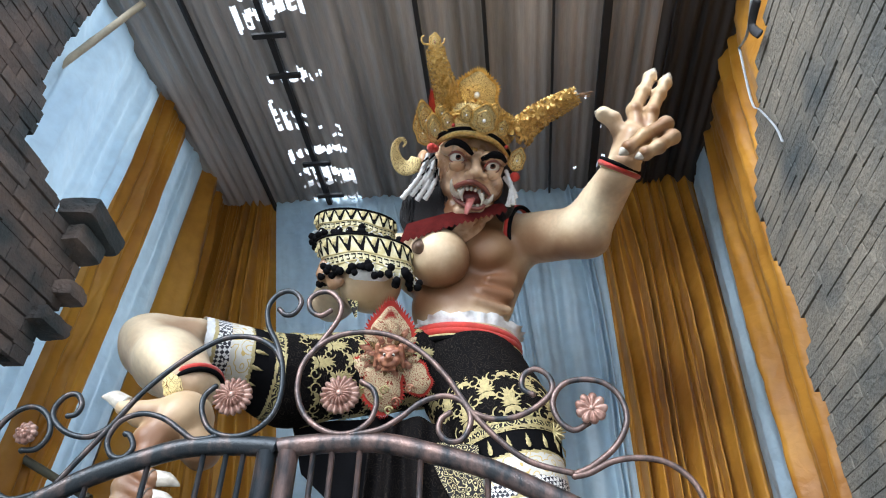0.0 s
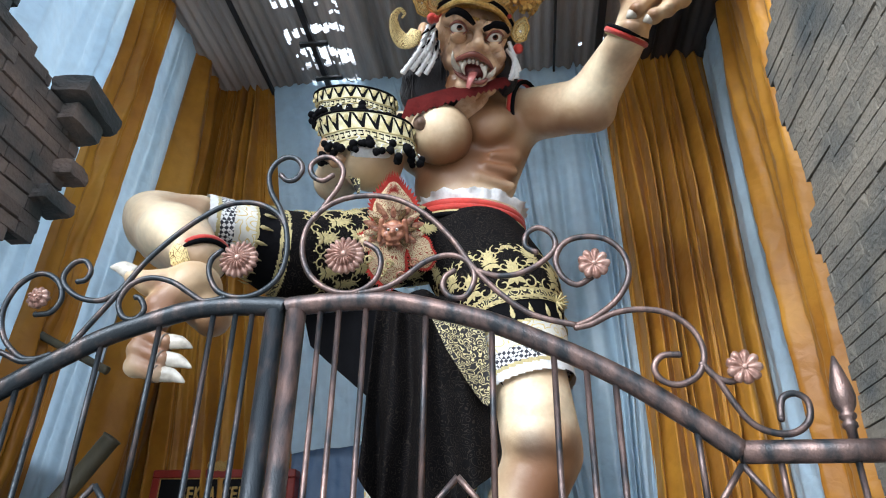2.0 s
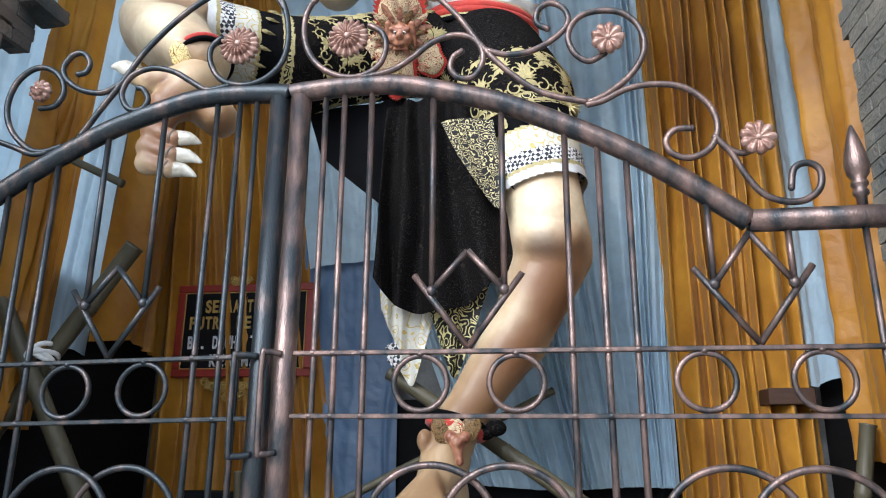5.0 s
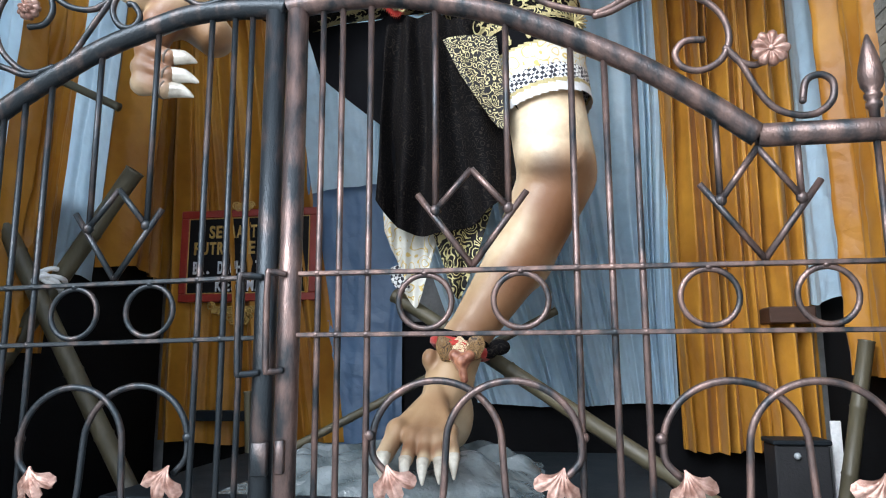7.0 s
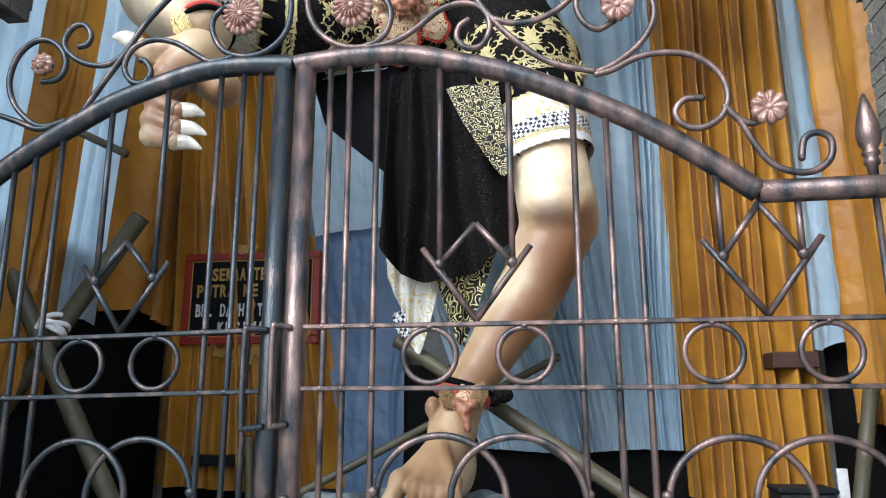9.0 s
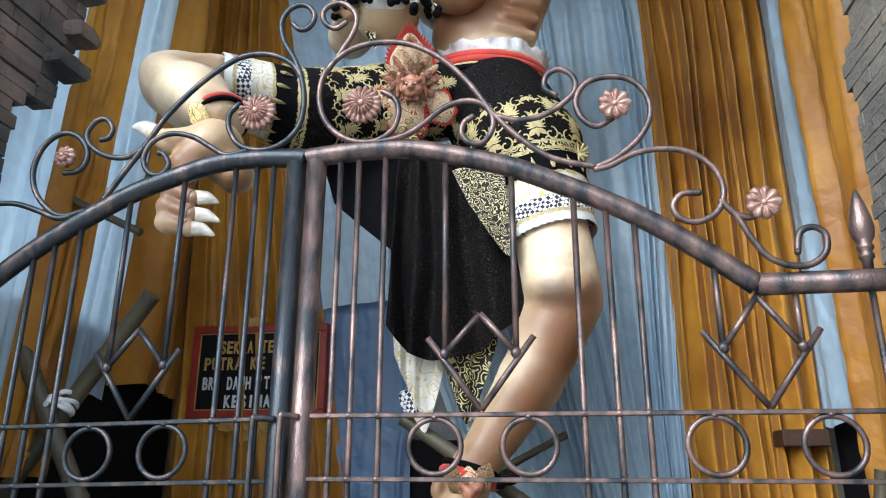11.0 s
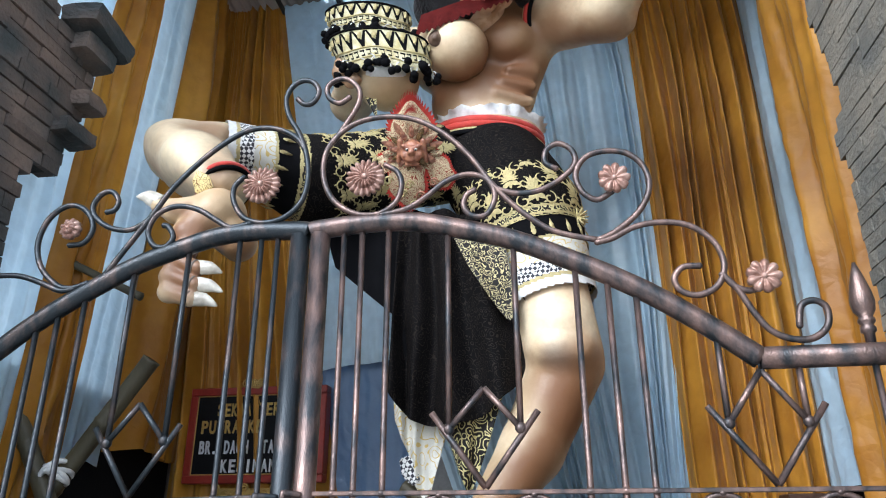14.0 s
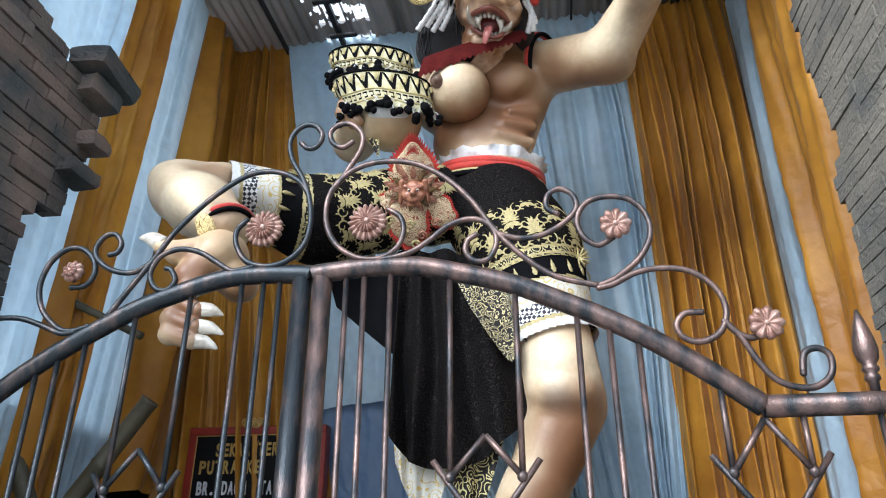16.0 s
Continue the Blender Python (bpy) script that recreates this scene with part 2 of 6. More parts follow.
# airbrushed shading of the effigy: where the painter sprayed umber and grey, plus shade coloured into feet and shins
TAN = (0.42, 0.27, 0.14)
SPRAY_AND_SHADE = (((-0.189, 2.280, 0.856), 0.20, 0.9, TAN), ((-0.129, 2.400, 1.042), 0.12, 0.8, TAN), ((0.028, 2.480, 1.288), 0.17, 0.8, TAN), ((0.246, 2.550, 1.597), 0.17, 0.75, TAN), ((0.10, 2.70, 3.38), 0.19, 0.9, TAN), ((-0.20, 2.70, 3.22), 0.17, 0.75, TAN), ((0.05, 2.66, 3.55), 0.15, 0.85, TAN), ((-1.035, 1.960, 2.110), 0.15, 0.8, TAN), ((-0.856, 2.020, 2.127), 0.09, 0.8, TAN), ((-0.979, 1.980, 2.289), 0.12, 0.6, TAN), ((-1.145, 1.960, 2.304), 0.05, 0.5, TAN), ((-0.451, 2.460, 3.073), 0.13, 0.7, TAN), ((0.540, 2.500, 3.314), 0.10, 0.6, TAN), ((0.827, 2.100, 3.613), 0.15, 0.85, TAN), ((0.931, 2.150, 3.943), 0.11, 0.6, TAN), ((0.952, 2.100, 3.694), 0.08, 0.7, UMBER), ((0.748, 2.150, 3.763), 0.07, 0.5, UMBER), ((0.12, 2.68, 3.20), 0.10, 0.8, UMBER), ((0.33, 2.56, 1.70), 0.10, 0.7, UMBER), ((0.10, 2.56, 1.36), 0.07, 0.5, UMBER), ((-0.06, 2.66, 3.32), 0.09, 0.8, UMBER), ((-0.185, 2.200, 0.809), 0.09, 0.7, UMBER), ((-1.052, 1.950, 2.064), 0.09, 0.7, UMBER),
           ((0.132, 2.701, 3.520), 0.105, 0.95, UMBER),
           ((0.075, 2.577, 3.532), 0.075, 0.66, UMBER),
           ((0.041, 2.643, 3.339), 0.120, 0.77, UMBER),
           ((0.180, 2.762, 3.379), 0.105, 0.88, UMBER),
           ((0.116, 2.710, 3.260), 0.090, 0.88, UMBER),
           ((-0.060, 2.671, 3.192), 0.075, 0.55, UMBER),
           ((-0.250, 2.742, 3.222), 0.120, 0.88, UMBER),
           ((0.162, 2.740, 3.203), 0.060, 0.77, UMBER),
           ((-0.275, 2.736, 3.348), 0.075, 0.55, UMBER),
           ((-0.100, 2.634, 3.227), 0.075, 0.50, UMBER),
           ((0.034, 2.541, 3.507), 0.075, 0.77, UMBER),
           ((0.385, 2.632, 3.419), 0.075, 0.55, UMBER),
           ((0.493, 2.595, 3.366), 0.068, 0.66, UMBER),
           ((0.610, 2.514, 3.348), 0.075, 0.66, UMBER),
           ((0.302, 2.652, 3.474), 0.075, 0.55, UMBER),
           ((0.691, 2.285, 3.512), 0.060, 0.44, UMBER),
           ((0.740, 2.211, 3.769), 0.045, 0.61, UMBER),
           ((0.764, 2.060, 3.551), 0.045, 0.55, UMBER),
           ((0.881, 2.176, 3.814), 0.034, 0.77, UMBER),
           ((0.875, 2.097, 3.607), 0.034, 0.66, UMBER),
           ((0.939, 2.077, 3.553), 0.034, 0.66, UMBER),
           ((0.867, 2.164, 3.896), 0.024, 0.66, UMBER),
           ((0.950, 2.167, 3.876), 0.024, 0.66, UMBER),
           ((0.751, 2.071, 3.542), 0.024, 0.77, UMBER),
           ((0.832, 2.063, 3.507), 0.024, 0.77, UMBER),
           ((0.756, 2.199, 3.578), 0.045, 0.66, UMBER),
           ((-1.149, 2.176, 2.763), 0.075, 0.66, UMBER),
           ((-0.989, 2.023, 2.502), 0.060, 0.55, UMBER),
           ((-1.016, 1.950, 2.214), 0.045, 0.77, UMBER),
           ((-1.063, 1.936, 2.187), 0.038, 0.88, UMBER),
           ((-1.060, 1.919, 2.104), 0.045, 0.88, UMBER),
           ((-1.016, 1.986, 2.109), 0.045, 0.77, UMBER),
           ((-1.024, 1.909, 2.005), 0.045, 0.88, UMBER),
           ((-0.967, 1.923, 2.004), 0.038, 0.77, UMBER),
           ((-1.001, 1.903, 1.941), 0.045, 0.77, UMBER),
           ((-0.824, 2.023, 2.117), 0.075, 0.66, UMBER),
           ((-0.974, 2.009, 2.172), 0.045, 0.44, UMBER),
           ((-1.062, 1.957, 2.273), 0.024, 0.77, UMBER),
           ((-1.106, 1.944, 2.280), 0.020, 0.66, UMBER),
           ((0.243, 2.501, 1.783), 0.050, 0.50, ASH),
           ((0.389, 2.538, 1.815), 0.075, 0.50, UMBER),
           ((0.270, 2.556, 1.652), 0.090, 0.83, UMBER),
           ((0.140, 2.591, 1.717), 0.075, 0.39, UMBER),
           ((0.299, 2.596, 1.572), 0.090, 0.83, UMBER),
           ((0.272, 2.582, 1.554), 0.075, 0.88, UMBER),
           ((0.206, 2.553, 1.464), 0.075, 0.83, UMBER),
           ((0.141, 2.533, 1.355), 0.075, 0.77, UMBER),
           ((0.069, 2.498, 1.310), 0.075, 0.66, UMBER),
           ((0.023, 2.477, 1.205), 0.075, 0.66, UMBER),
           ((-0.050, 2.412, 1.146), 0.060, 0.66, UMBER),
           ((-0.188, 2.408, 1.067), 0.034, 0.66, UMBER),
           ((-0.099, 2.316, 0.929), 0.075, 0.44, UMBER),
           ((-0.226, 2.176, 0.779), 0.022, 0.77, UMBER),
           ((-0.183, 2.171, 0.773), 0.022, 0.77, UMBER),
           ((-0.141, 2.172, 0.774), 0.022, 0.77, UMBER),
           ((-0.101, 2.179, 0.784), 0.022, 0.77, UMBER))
SKIN = material("cream airbrushed body paint with painted shade", (0.72, 0.60, 0.41), 0.46, 0, 4.0, other=(0.62, 0.455, 0.29), bump=0.2, bump_scale=35, coat=0.04, spread=(0.34, 0.56), spots=[(set_back(c), r * 1.22, min(1.0, k * 1.1), tint) for c, r, k, tint in SPRAY_AND_SHADE])
FACE = material("tan airbrushed face paint", (0.60, 0.39, 0.23), 0.32, 0, 11, other=(0.30, 0.15, 0.08), bump=0.1, bump_scale=40, coat=0.25, spread=(0.34, 0.6))
BROWN = material("brown shaded body paint", (0.42, 0.25, 0.14), 0.4, 0, 6, bump=0.1, coat=0.2)
DARKBROWN = material("dark brown paint and toe gap shade", (0.13, 0.08, 0.055), 0.5, bump=0.3)
NAIL = material("horn white claw paint", (0.70, 0.66, 0.57), 0.35, 0, 18, other=(0.34, 0.30, 0.24), coat=0.3)
NAILBASE = material("dark claw root paint", (0.16, 0.12, 0.09), 0.5)
GOLD = material("gold leaf leather", (0.86, 0.61, 0.21), 0.36, 0.4, 40, other=(0.50, 0.29, 0.06), bump=0.5, bump_scale=160)
GOLDPALE = gilded("perforated pale gold leather", (0.90, 0.72, 0.34), (0.16, 0.075, 0.02), 40, 0.72, 0.15, 0.35)
BRONZE = gilded("dark gilt leather", (0.26, 0.15, 0.06), (0.05, 0.03, 0.015), 52, 0.35, 0.3, 0.35)
RED = material("red felt", (0.52, 0.035, 0.02), 0.75, 0, 20, bump=0.3, sheen=0.2)
BLACK = material("black felt", (0.006, 0.006, 0.007), 0.95, bump=0.3, spec=0.06)
WINE = material("dark wine red felt", (0.09, 0.010, 0.009), 0.9, 0, 20, bump=0.4, spec=0.1)
HAIR = material("black synthetic hair", (0.012, 0.011, 0.014), 0.55, bump=0.9, bump_scale=90, stretch=(6, 6, 0.4))
WHITE = material("white cotton", (0.78, 0.78, 0.77), 0.75, bump=0.3)
EYEWHITE = material("glossy eye white", (0.80, 0.77, 0.70), 0.12, coat=0.6)
IRIS = material("red brown iris paint", (0.16, 0.05, 0.03), 0.15, coat=0.6)
MOUTH = material("dark red mouth paint", (0.14, 0.02, 0.018), 0.4)
TONGUE = material("tongue paint", (0.52, 0.17, 0.15), 0.3, coat=0.4)
LIP = material("dark lip paint", (0.24, 0.075, 0.055), 0.3, coat=0.3)
TERRA = material("terracotta mask paint", (0.50, 0.23, 0.13), 0.35, 0, 40, other=(0.22, 0.075, 0.045), bump=0.5, coat=0.2)
LACE = gilded("cream and red cut leather", (0.74, 0.60, 0.38), (0.28, 0.05, 0.03), 44, 0.60, 0.15)
BATIK = gilded("black cloth with gilt scrolls", (0.014, 0.012, 0.012), (0.60, 0.53, 0.26), 22, 0.40, 0.25)
BATIKDIM = gilded("black brocade with faint scrolls", (0.005, 0.0045, 0.005), (0.026, 0.021, 0.017), 26, 0.82, 0.08, 0.8)
GILTHEM = gilded("black cloth with fine gilt leaves", (0.012, 0.010, 0.010), (0.55, 0.47, 0.25), 34, 0.55, 0.2)
bits(BATIKDIM)[2].inputs["Specular IOR Level"].default_value = 0.06
CREAMGOLD = gilded("ivory satin with gold leaves", (0.76, 0.74, 0.66), (0.58, 0.43, 0.15), 13, 0.78, 0.10)
POLENG = checker("black and white check cloth", (0.72, 0.72, 0.70), (0.02, 0.02, 0.03), 62)
GOLDTRIM = material("gold braid", (0.55, 0.46, 0.22), 0.5, 0.3, 60, bump=0.6, bump_scale=220)
SIGNBLACK = material("black sign panel", (0.008, 0.008, 0.009), 0.6, spec=0.12)
SIGNRED = material("red lacquered frame", (0.30, 0.03, 0.02), 0.4)
LETTERGOLD = material("gold letter foil", (0.55, 0.36, 0.10), 0.4, 0.3)
LETTERWHITE = material("white letters", (0.72, 0.74, 0.76), 0.5)
STRAP = material("grey plastic strap", (0.35, 0.38, 0.40), 0.3)

# ---- shape tools ----
class Shape:
    """Collects pieces of one mesh, each with its material."""

    def __init__(self):
        self.v, self.f, self.m, self.mats = [], [], [], []

    def add(self, vf, mat, at=None):
        verts, faces = vf
        o = len(self.v)
        if at is not None:
            verts = [at @ Vector(p) for p in verts]
        if mat not in self.mats:
            self.mats.append(mat)
        k = self.mats.index(mat)
        self.v.extend(tuple(p) for p in verts)
        self.f.extend(tuple(i + o for i in f) for f in faces)
        self.m.extend([k] * len(faces))
        return self

    def mesh(self, name, smooth=True):
        me = bpy.data.meshes.new(name)
        me.from_pydata(self.v, [], self.f)
        for m in self.mats:
            me.materials.append(m)
        me.polygons.foreach_set("material_index", self.m)
        me.polygons.foreach_set("use_smooth", [smooth] * len(self.f))
        me.update()
        return me


def part(name, vf, mat, parent=None, label="", smooth=True, at=None):
    """One mesh object, under a thing or part when a parent is given."""
    shape = vf if isinstance(vf, Shape) else Shape().add(vf, mat)
    ob = new(name, shape.mesh(name, smooth))
    if at is not None:
        ob.matrix_world = at
    if parent:
        ob.parent = parent
    if label:
        tagged(ob, label)
    return ob


def glide(points, k=5, closed=False):
    """A smooth line through the points."""
    p = [Vector(q) for q in points]
    n = len(p)
    out = []
    for i in range(n if closed else n - 1):
        a, b, c, d = (p[(i - 1) % n], p[i], p[(i + 1) % n], p[(i + 2) % n]) if closed else (p[max(i - 1, 0)], p[i], p[i + 1], p[min(i + 2, n - 1)])
        for j in range(k):
            t = j / k
            out.append(0.5 * ((2 * b) + (c - a) * t + (2 * a - 5 * b + 4 * c - d) * t * t + (3 * b - a - 3 * c + d) * t ** 3))
    if not closed:
        out.append(p[-1])
    return out


def tube(points, r, n=8, closed=False, flat=1.0):
    """A round bar along a line; r is one radius, or one for each end or point."""
    p = [Vector(q) for q in points]
    m = len(p)
    if not isinstance(r, (list, tuple)):
        r = [r] * m
    elif len(r) != m:
        r = [np.interp(i / (m - 1), np.linspace(0, 1, len(r)), r) for i in range(m)]
    verts, faces = [], []
    up = None
    for i in range(m):
        d = (p[(i + 1) % m] - p[i - 1]) if closed else (p[min(i + 1, m - 1)] - p[max(i - 1, 0)])
        d.normalize()
        if up is None:
            up = d.orthogonal().normalized()
            if abs(d.y) < 0.9:
                up = (Vector((0, 1, 0)) - d * d.y).normalized()
        up = (up - d * up.dot(d)).normalized()
        side = d.cross(up)
        for k in range(n):
            a = 2 * math.pi * k / n
            verts.append(p[i] + (up * math.cos(a) * flat + side * math.sin(a)) * r[i])
    for i in range(m if closed else m - 1):
        for k in range(n):
            a, b = i * n + k, i * n + (k + 1) % n
            j = ((i + 1) % m) * n
            faces.append((a, b, j + (k + 1) % n, j + k))
    if not closed:
        faces.append(tuple(range(n))[::-1])
        faces.append(tuple((m - 1) * n + k for k in range(n)))
    return verts, faces


def block(x0, y0, z0, x1, y1, z1, b=0.004):
    """A box with chamfered edges."""
    verts, faces = [], []
    c = [(x0 + x1) / 2, (y0 + y1) / 2, (z0 + z1) / 2]
    h = [(x1 - x0) / 2, (y1 - y0) / 2, (z1 - z0) / 2]
    b = min(b, min(h) * 0.9)
    idx = {}
    for sx in (-1, 1):
        for sy in (-1, 1):
            for sz in (-1, 1):
                for ax in range(3):
                    q = [s * (hh - b) for s, hh in zip((sx, sy, sz), h)]
                    q[ax] = (sx, sy, sz)[ax] * h[ax]
                    idx[sx, sy, sz, ax] = len(verts)
                    verts.append(tuple(cc + qq for cc, qq in zip(c, q)))
    for ax in range(3):
        o = [a for a in range(3) if a != ax]
        for s in (-1, 1):
            ring = []
            for u, w in ((-1, -1), (1, -1), (1, 1), (-1, 1)):
                sg = [0, 0, 0]
                sg[ax], sg[o[0]], sg[o[1]] = s, u, w
                ring.append(idx[(*sg, ax)])
            faces.append(tuple(ring))
        for s in (-1, 1):
            for w in (-1, 1):
                e = []
                for u in (-1, 1):
                    sg = [0, 0, 0]
                    sg[ax], sg[o[0]], sg[o[1]] = u, s, w
                    e.append((idx[(*sg, o[0])], idx[(*sg, o[1])]))
                faces.append((e[0][0], e[0][1], e[1][1], e[1][0]))
    for sx in (-1, 1):
        for sy in (-1, 1):
            for sz in (-1, 1):
                faces.append(tuple(idx[sx, sy, sz, a] for a in range(3)))
    bm = bmesh.new()
    vs = [bm.verts.new(v) for v in verts]
    for f in faces:
        bm.faces.new([vs[i] for i in f])
    bmesh.ops.recalc_face_normals(bm, faces=bm.faces)
    out = [tuple(v.co) for v in bm.verts], [tuple(v.index for v in f.verts) for f in bm.faces]
    bm.verts.index_update()
    out = [tuple(v.co) for v in bm.verts], [tuple(v.index for v in f.verts) for f in bm.faces]
    bm.free()
    return out


def ball(c, r, nu=14, nv=9):
    """An ellipsoid; r is a radius or three."""
    r = (r, r, r) if not isinstance(r, (list, tuple)) else r
    verts, faces = [], []
    for j in range(nv + 1):
        p = math.pi * j / nv
        for i in range(nu):
            a = 2 * math.pi * i / nu
            verts.append((c[0] + r[0] * math.sin(p) * math.cos(a), c[1] + r[1] * math.sin(p) * math.sin(a), c[2] + r[2] * math.cos(p)))
    for j in range(nv):
        for i in range(nu):
            faces.append((j * nu + i, (j + 1) * nu + i, (j + 1) * nu + (i + 1) % nu, j * nu + (i + 1) % nu))
    return verts, faces


def lathe(profile, n=20):
    """A turned shape round z, from (radius, height) pairs."""
    verts, faces = [], []
    for r, z in profile:
        for i in range(n):
            a = 2 * math.pi * i / n
            verts.append((r * math.cos(a), r * math.sin(a), z))
    for j in range(len(profile) - 1):
        for i in range(n):
            faces.append((j * n + i, j * n + (i + 1) % n, (j + 1) * n + (i + 1) % n, (j + 1) * n + i))
    faces.append(tuple(range(n))[::-1])
    faces.append(tuple((len(profile) - 1) * n + i for i in range(n)))
    return verts, faces


def ring(c, axis, r, w, n=28, m=8, squash=1.0):
    """A band round an axis: radius r, thickness w."""
    q = Vector(axis).to_track_quat("Z", "Y").to_matrix()
    return tube([Vector(c) + q @ Vector((r * math.cos(2 * math.pi * i / n), r * squash * math.sin(2 * math.pi * i / n), 0)) for i in range(n)], w, m, True)


# signed distances, blended into one skin
def cone(a, b, ra, rb):
    a, b = np.array(a, np.float32), np.array(b, np.float32)

    def f(p):
        ab = b - a
        t = np.clip(((p - a) @ ab) / (ab @ ab), 0, 1)
        return np.sqrt(((p - a - t[..., None] * ab) ** 2).sum(-1)) - (ra + (rb - ra) * t)
    f.box = np.minimum(a - ra, b - rb), np.maximum(a + ra, b + rb)
    return f


def egg(c, r, turn=None):
    c, r = np.array(c, np.float32), np.array(r, np.float32)
    m = np.array(Euler([radians(a) for a in turn]).to_matrix(), np.float32) if turn else np.eye(3, dtype=np.float32)

    def f(p):
        q = (p - c) @ m
        k = np.sqrt(((q / r) ** 2).sum(-1))
        k2 = np.sqrt(((q / (r * r)) ** 2).sum(-1))
        return k * (k - 1) / np.maximum(k2, 1e-5)
    f.box = c - r.max(), c + r.max()
    return f


def blend(parts, h=0.012, k=0.04, minus=()):
    """The blended surface of several distances, with those in minus cut away."""
    lo = np.min([p.box[0] for p in parts], 0) - 3 * h
    hi = np.max([p.box[1] for p in parts], 0) + 3 * h
    n = np.ceil((hi - lo) / h).astype(int) + 1
    ax = [lo[i] + h * np.arange(n[i], dtype=np.float32) for i in range(3)]
    grid = np.stack(np.meshgrid(*ax, indexing="ij"), -1).astype(np.float32)
    d = np.full(tuple(n), 1.0, np.float32)

    def area(p):
        s = []
        for i in range(3):
            a = max(int((p.box[0][i] - lo[i] - 3 * k - 2 * h) / h), 0)
            s.append(slice(a, max(a + 1, min(int((p.box[1][i] - lo[i] + 3 * k + 2 * h) / h) + 2, n[i]))))
        return tuple(s)
    for p in parts:
        s = area(p)
        v = p(grid[s])
        e = d[s]
        w = np.maximum(k - np.abs(v - e), 0) / k
        d[s] = np.minimum(v, e) - w * w * k * 0.25
    for p in minus:
        s = area(p)
        v = -p(grid[s])
        e = d[s]
        w = np.maximum(k * 0.4 - np.abs(v - e), 0) / (k * 0.4)
        d[s] = np.maximum(v, e) + w * w * k * 0.1
    inside = d < 0
    cnt = np.zeros(tuple(n - 1), np.int32)
    acc = np.zeros((*(n - 1), 3), np.float32)
    corner = [(i, j, l) for i in (0, 1) for j in (0, 1) for l in (0, 1)]

    def at(a, c):
        return a[c[0]:c[0] + n[0] - 1, c[1]:c[1] + n[1] - 1, c[2]:c[2] + n[2] - 1]
    for i in range(8):
        for a in range(3):
            c0 = corner[i]
            if c0[a]:
                continue
            c1 = tuple(1 if q == a else c0[q] for q in range(3))
            d0, d1 = at(d, c0), at(d, c1)
            hit = (d0 < 0) != (d1 < 0)
            t = np.where(hit, d0 / np.where(d0 - d1 == 0, 1, d0 - d1), 0)
            for q in range(3):
                acc[..., q] += np.where(hit, c0[q] + (t if q == a else 0), 0)
            cnt += hit
    live = cnt > 0
    ids = np.full(tuple(n - 1), -1, np.int64)
    ids[live] = np.arange(live.sum())
    base = np.stack(np.nonzero(live), -1)
    verts = lo + h * (base + acc[live] / cnt[live][:, None])
    faces = []
    for a in range(3):
        b, c = (a + 1) % 3, (a + 2) % 3
        s0 = [slice(1, -1)] * 3
        s1 = [slice(1, -1)] * 3
        s0[a], s1[a] = slice(0, -1), slice(1, None)
        i0, i1 = inside[tuple(s0)], inside[tuple(s1)]
        for flip in (False, True):
            q = np.stack(np.nonzero((i0 & ~i1) if not flip else (~i0 & i1)), -1)
            q[:, b] += 1
            q[:, c] += 1
            quad = []
            for db, dc in ((-1, -1), (0, -1), (0, 0), (-1, 0)):
                o = q.copy()
                o[:, b] += db
                o[:, c] += dc
                quad.append(ids[o[:, 0], o[:, 1], o[:, 2]])
            quad = np.stack(quad, -1)
            faces.append(quad if not flip else quad[:, ::-1])
    faces = np.concatenate(faces)
    return [tuple(map(float, v)) for v in verts], [tuple(map(int, f)) for f in faces]


def banded(shape, vf, pick):
    """Adds faces with a material chosen from each face's middle."""
    verts, faces = vf
    v = np.array(verts)
    groups = {}
    for f in faces:
        groups.setdefault(pick(v[list(f)].mean(0)), []).append(f)
    for mat, fs in groups.items():
        if mat is None:
            continue
        used = sorted({i for f in fs for i in f})
        to = {i: j for j, i in enumerate(used)}
        shape.add(([verts[i] for i in used], [tuple(to[i] for i in f) for f in fs]), mat)


def along(a, b, p):
    a, b = Vector(a), Vector(b)
    return (Vector(p) - a).dot(b - a) / (b - a).length_squared

# ---- the hall behind the gate ----
BACK, LEFT, RIGHT, TOP = 4.20, -2.24, 1.76, 5.12
ground = tagged(part("ground", ([(-300, -300, 0), (300, -300, 0), (300, 300, 0), (-300, 300, 0)], [(0, 1, 2, 3)]), PAVING), "worn pale concrete ground under the gate and hall", "ground", kind="structure")
for name, b in (("wall_back", (LEFT - 0.35, BACK + 0.14, 0, RIGHT + 0.35, BACK + 0.34, TOP + 0.4)),
                ("wall_left", (LEFT - 0.35, 3.30, 0, LEFT - 0.14, BACK + 0.13, TOP + 0.4)),
                ("wall_right", (RIGHT + 0.14, 3.10, 0, RIGHT + 0.35, BACK + 0.13, TOP + 0.4))):
    tagged(part(name, block(*b, 0.01), PLASTER, smooth=False), "grey plastered hall wall behind the curtains", "wall", kind="structure")


# Unseen floor, added dark to cut bounce light in the lower hall.
SLAB = material("dark unseen hall floor", (0.055, 0.052, 0.05), 0.85, 0, 2.5, other=(0.03, 0.029, 0.028), bump=0.4)
tagged(part("floor", block(LEFT - 0.1, 1.76, 0.0, RIGHT + 0.1, BACK + 0.13, 0.003, 0.001), SLAB, smooth=False), "unseen dark floor behind the gate, added to darken the lower hall", "floor", kind="structure")


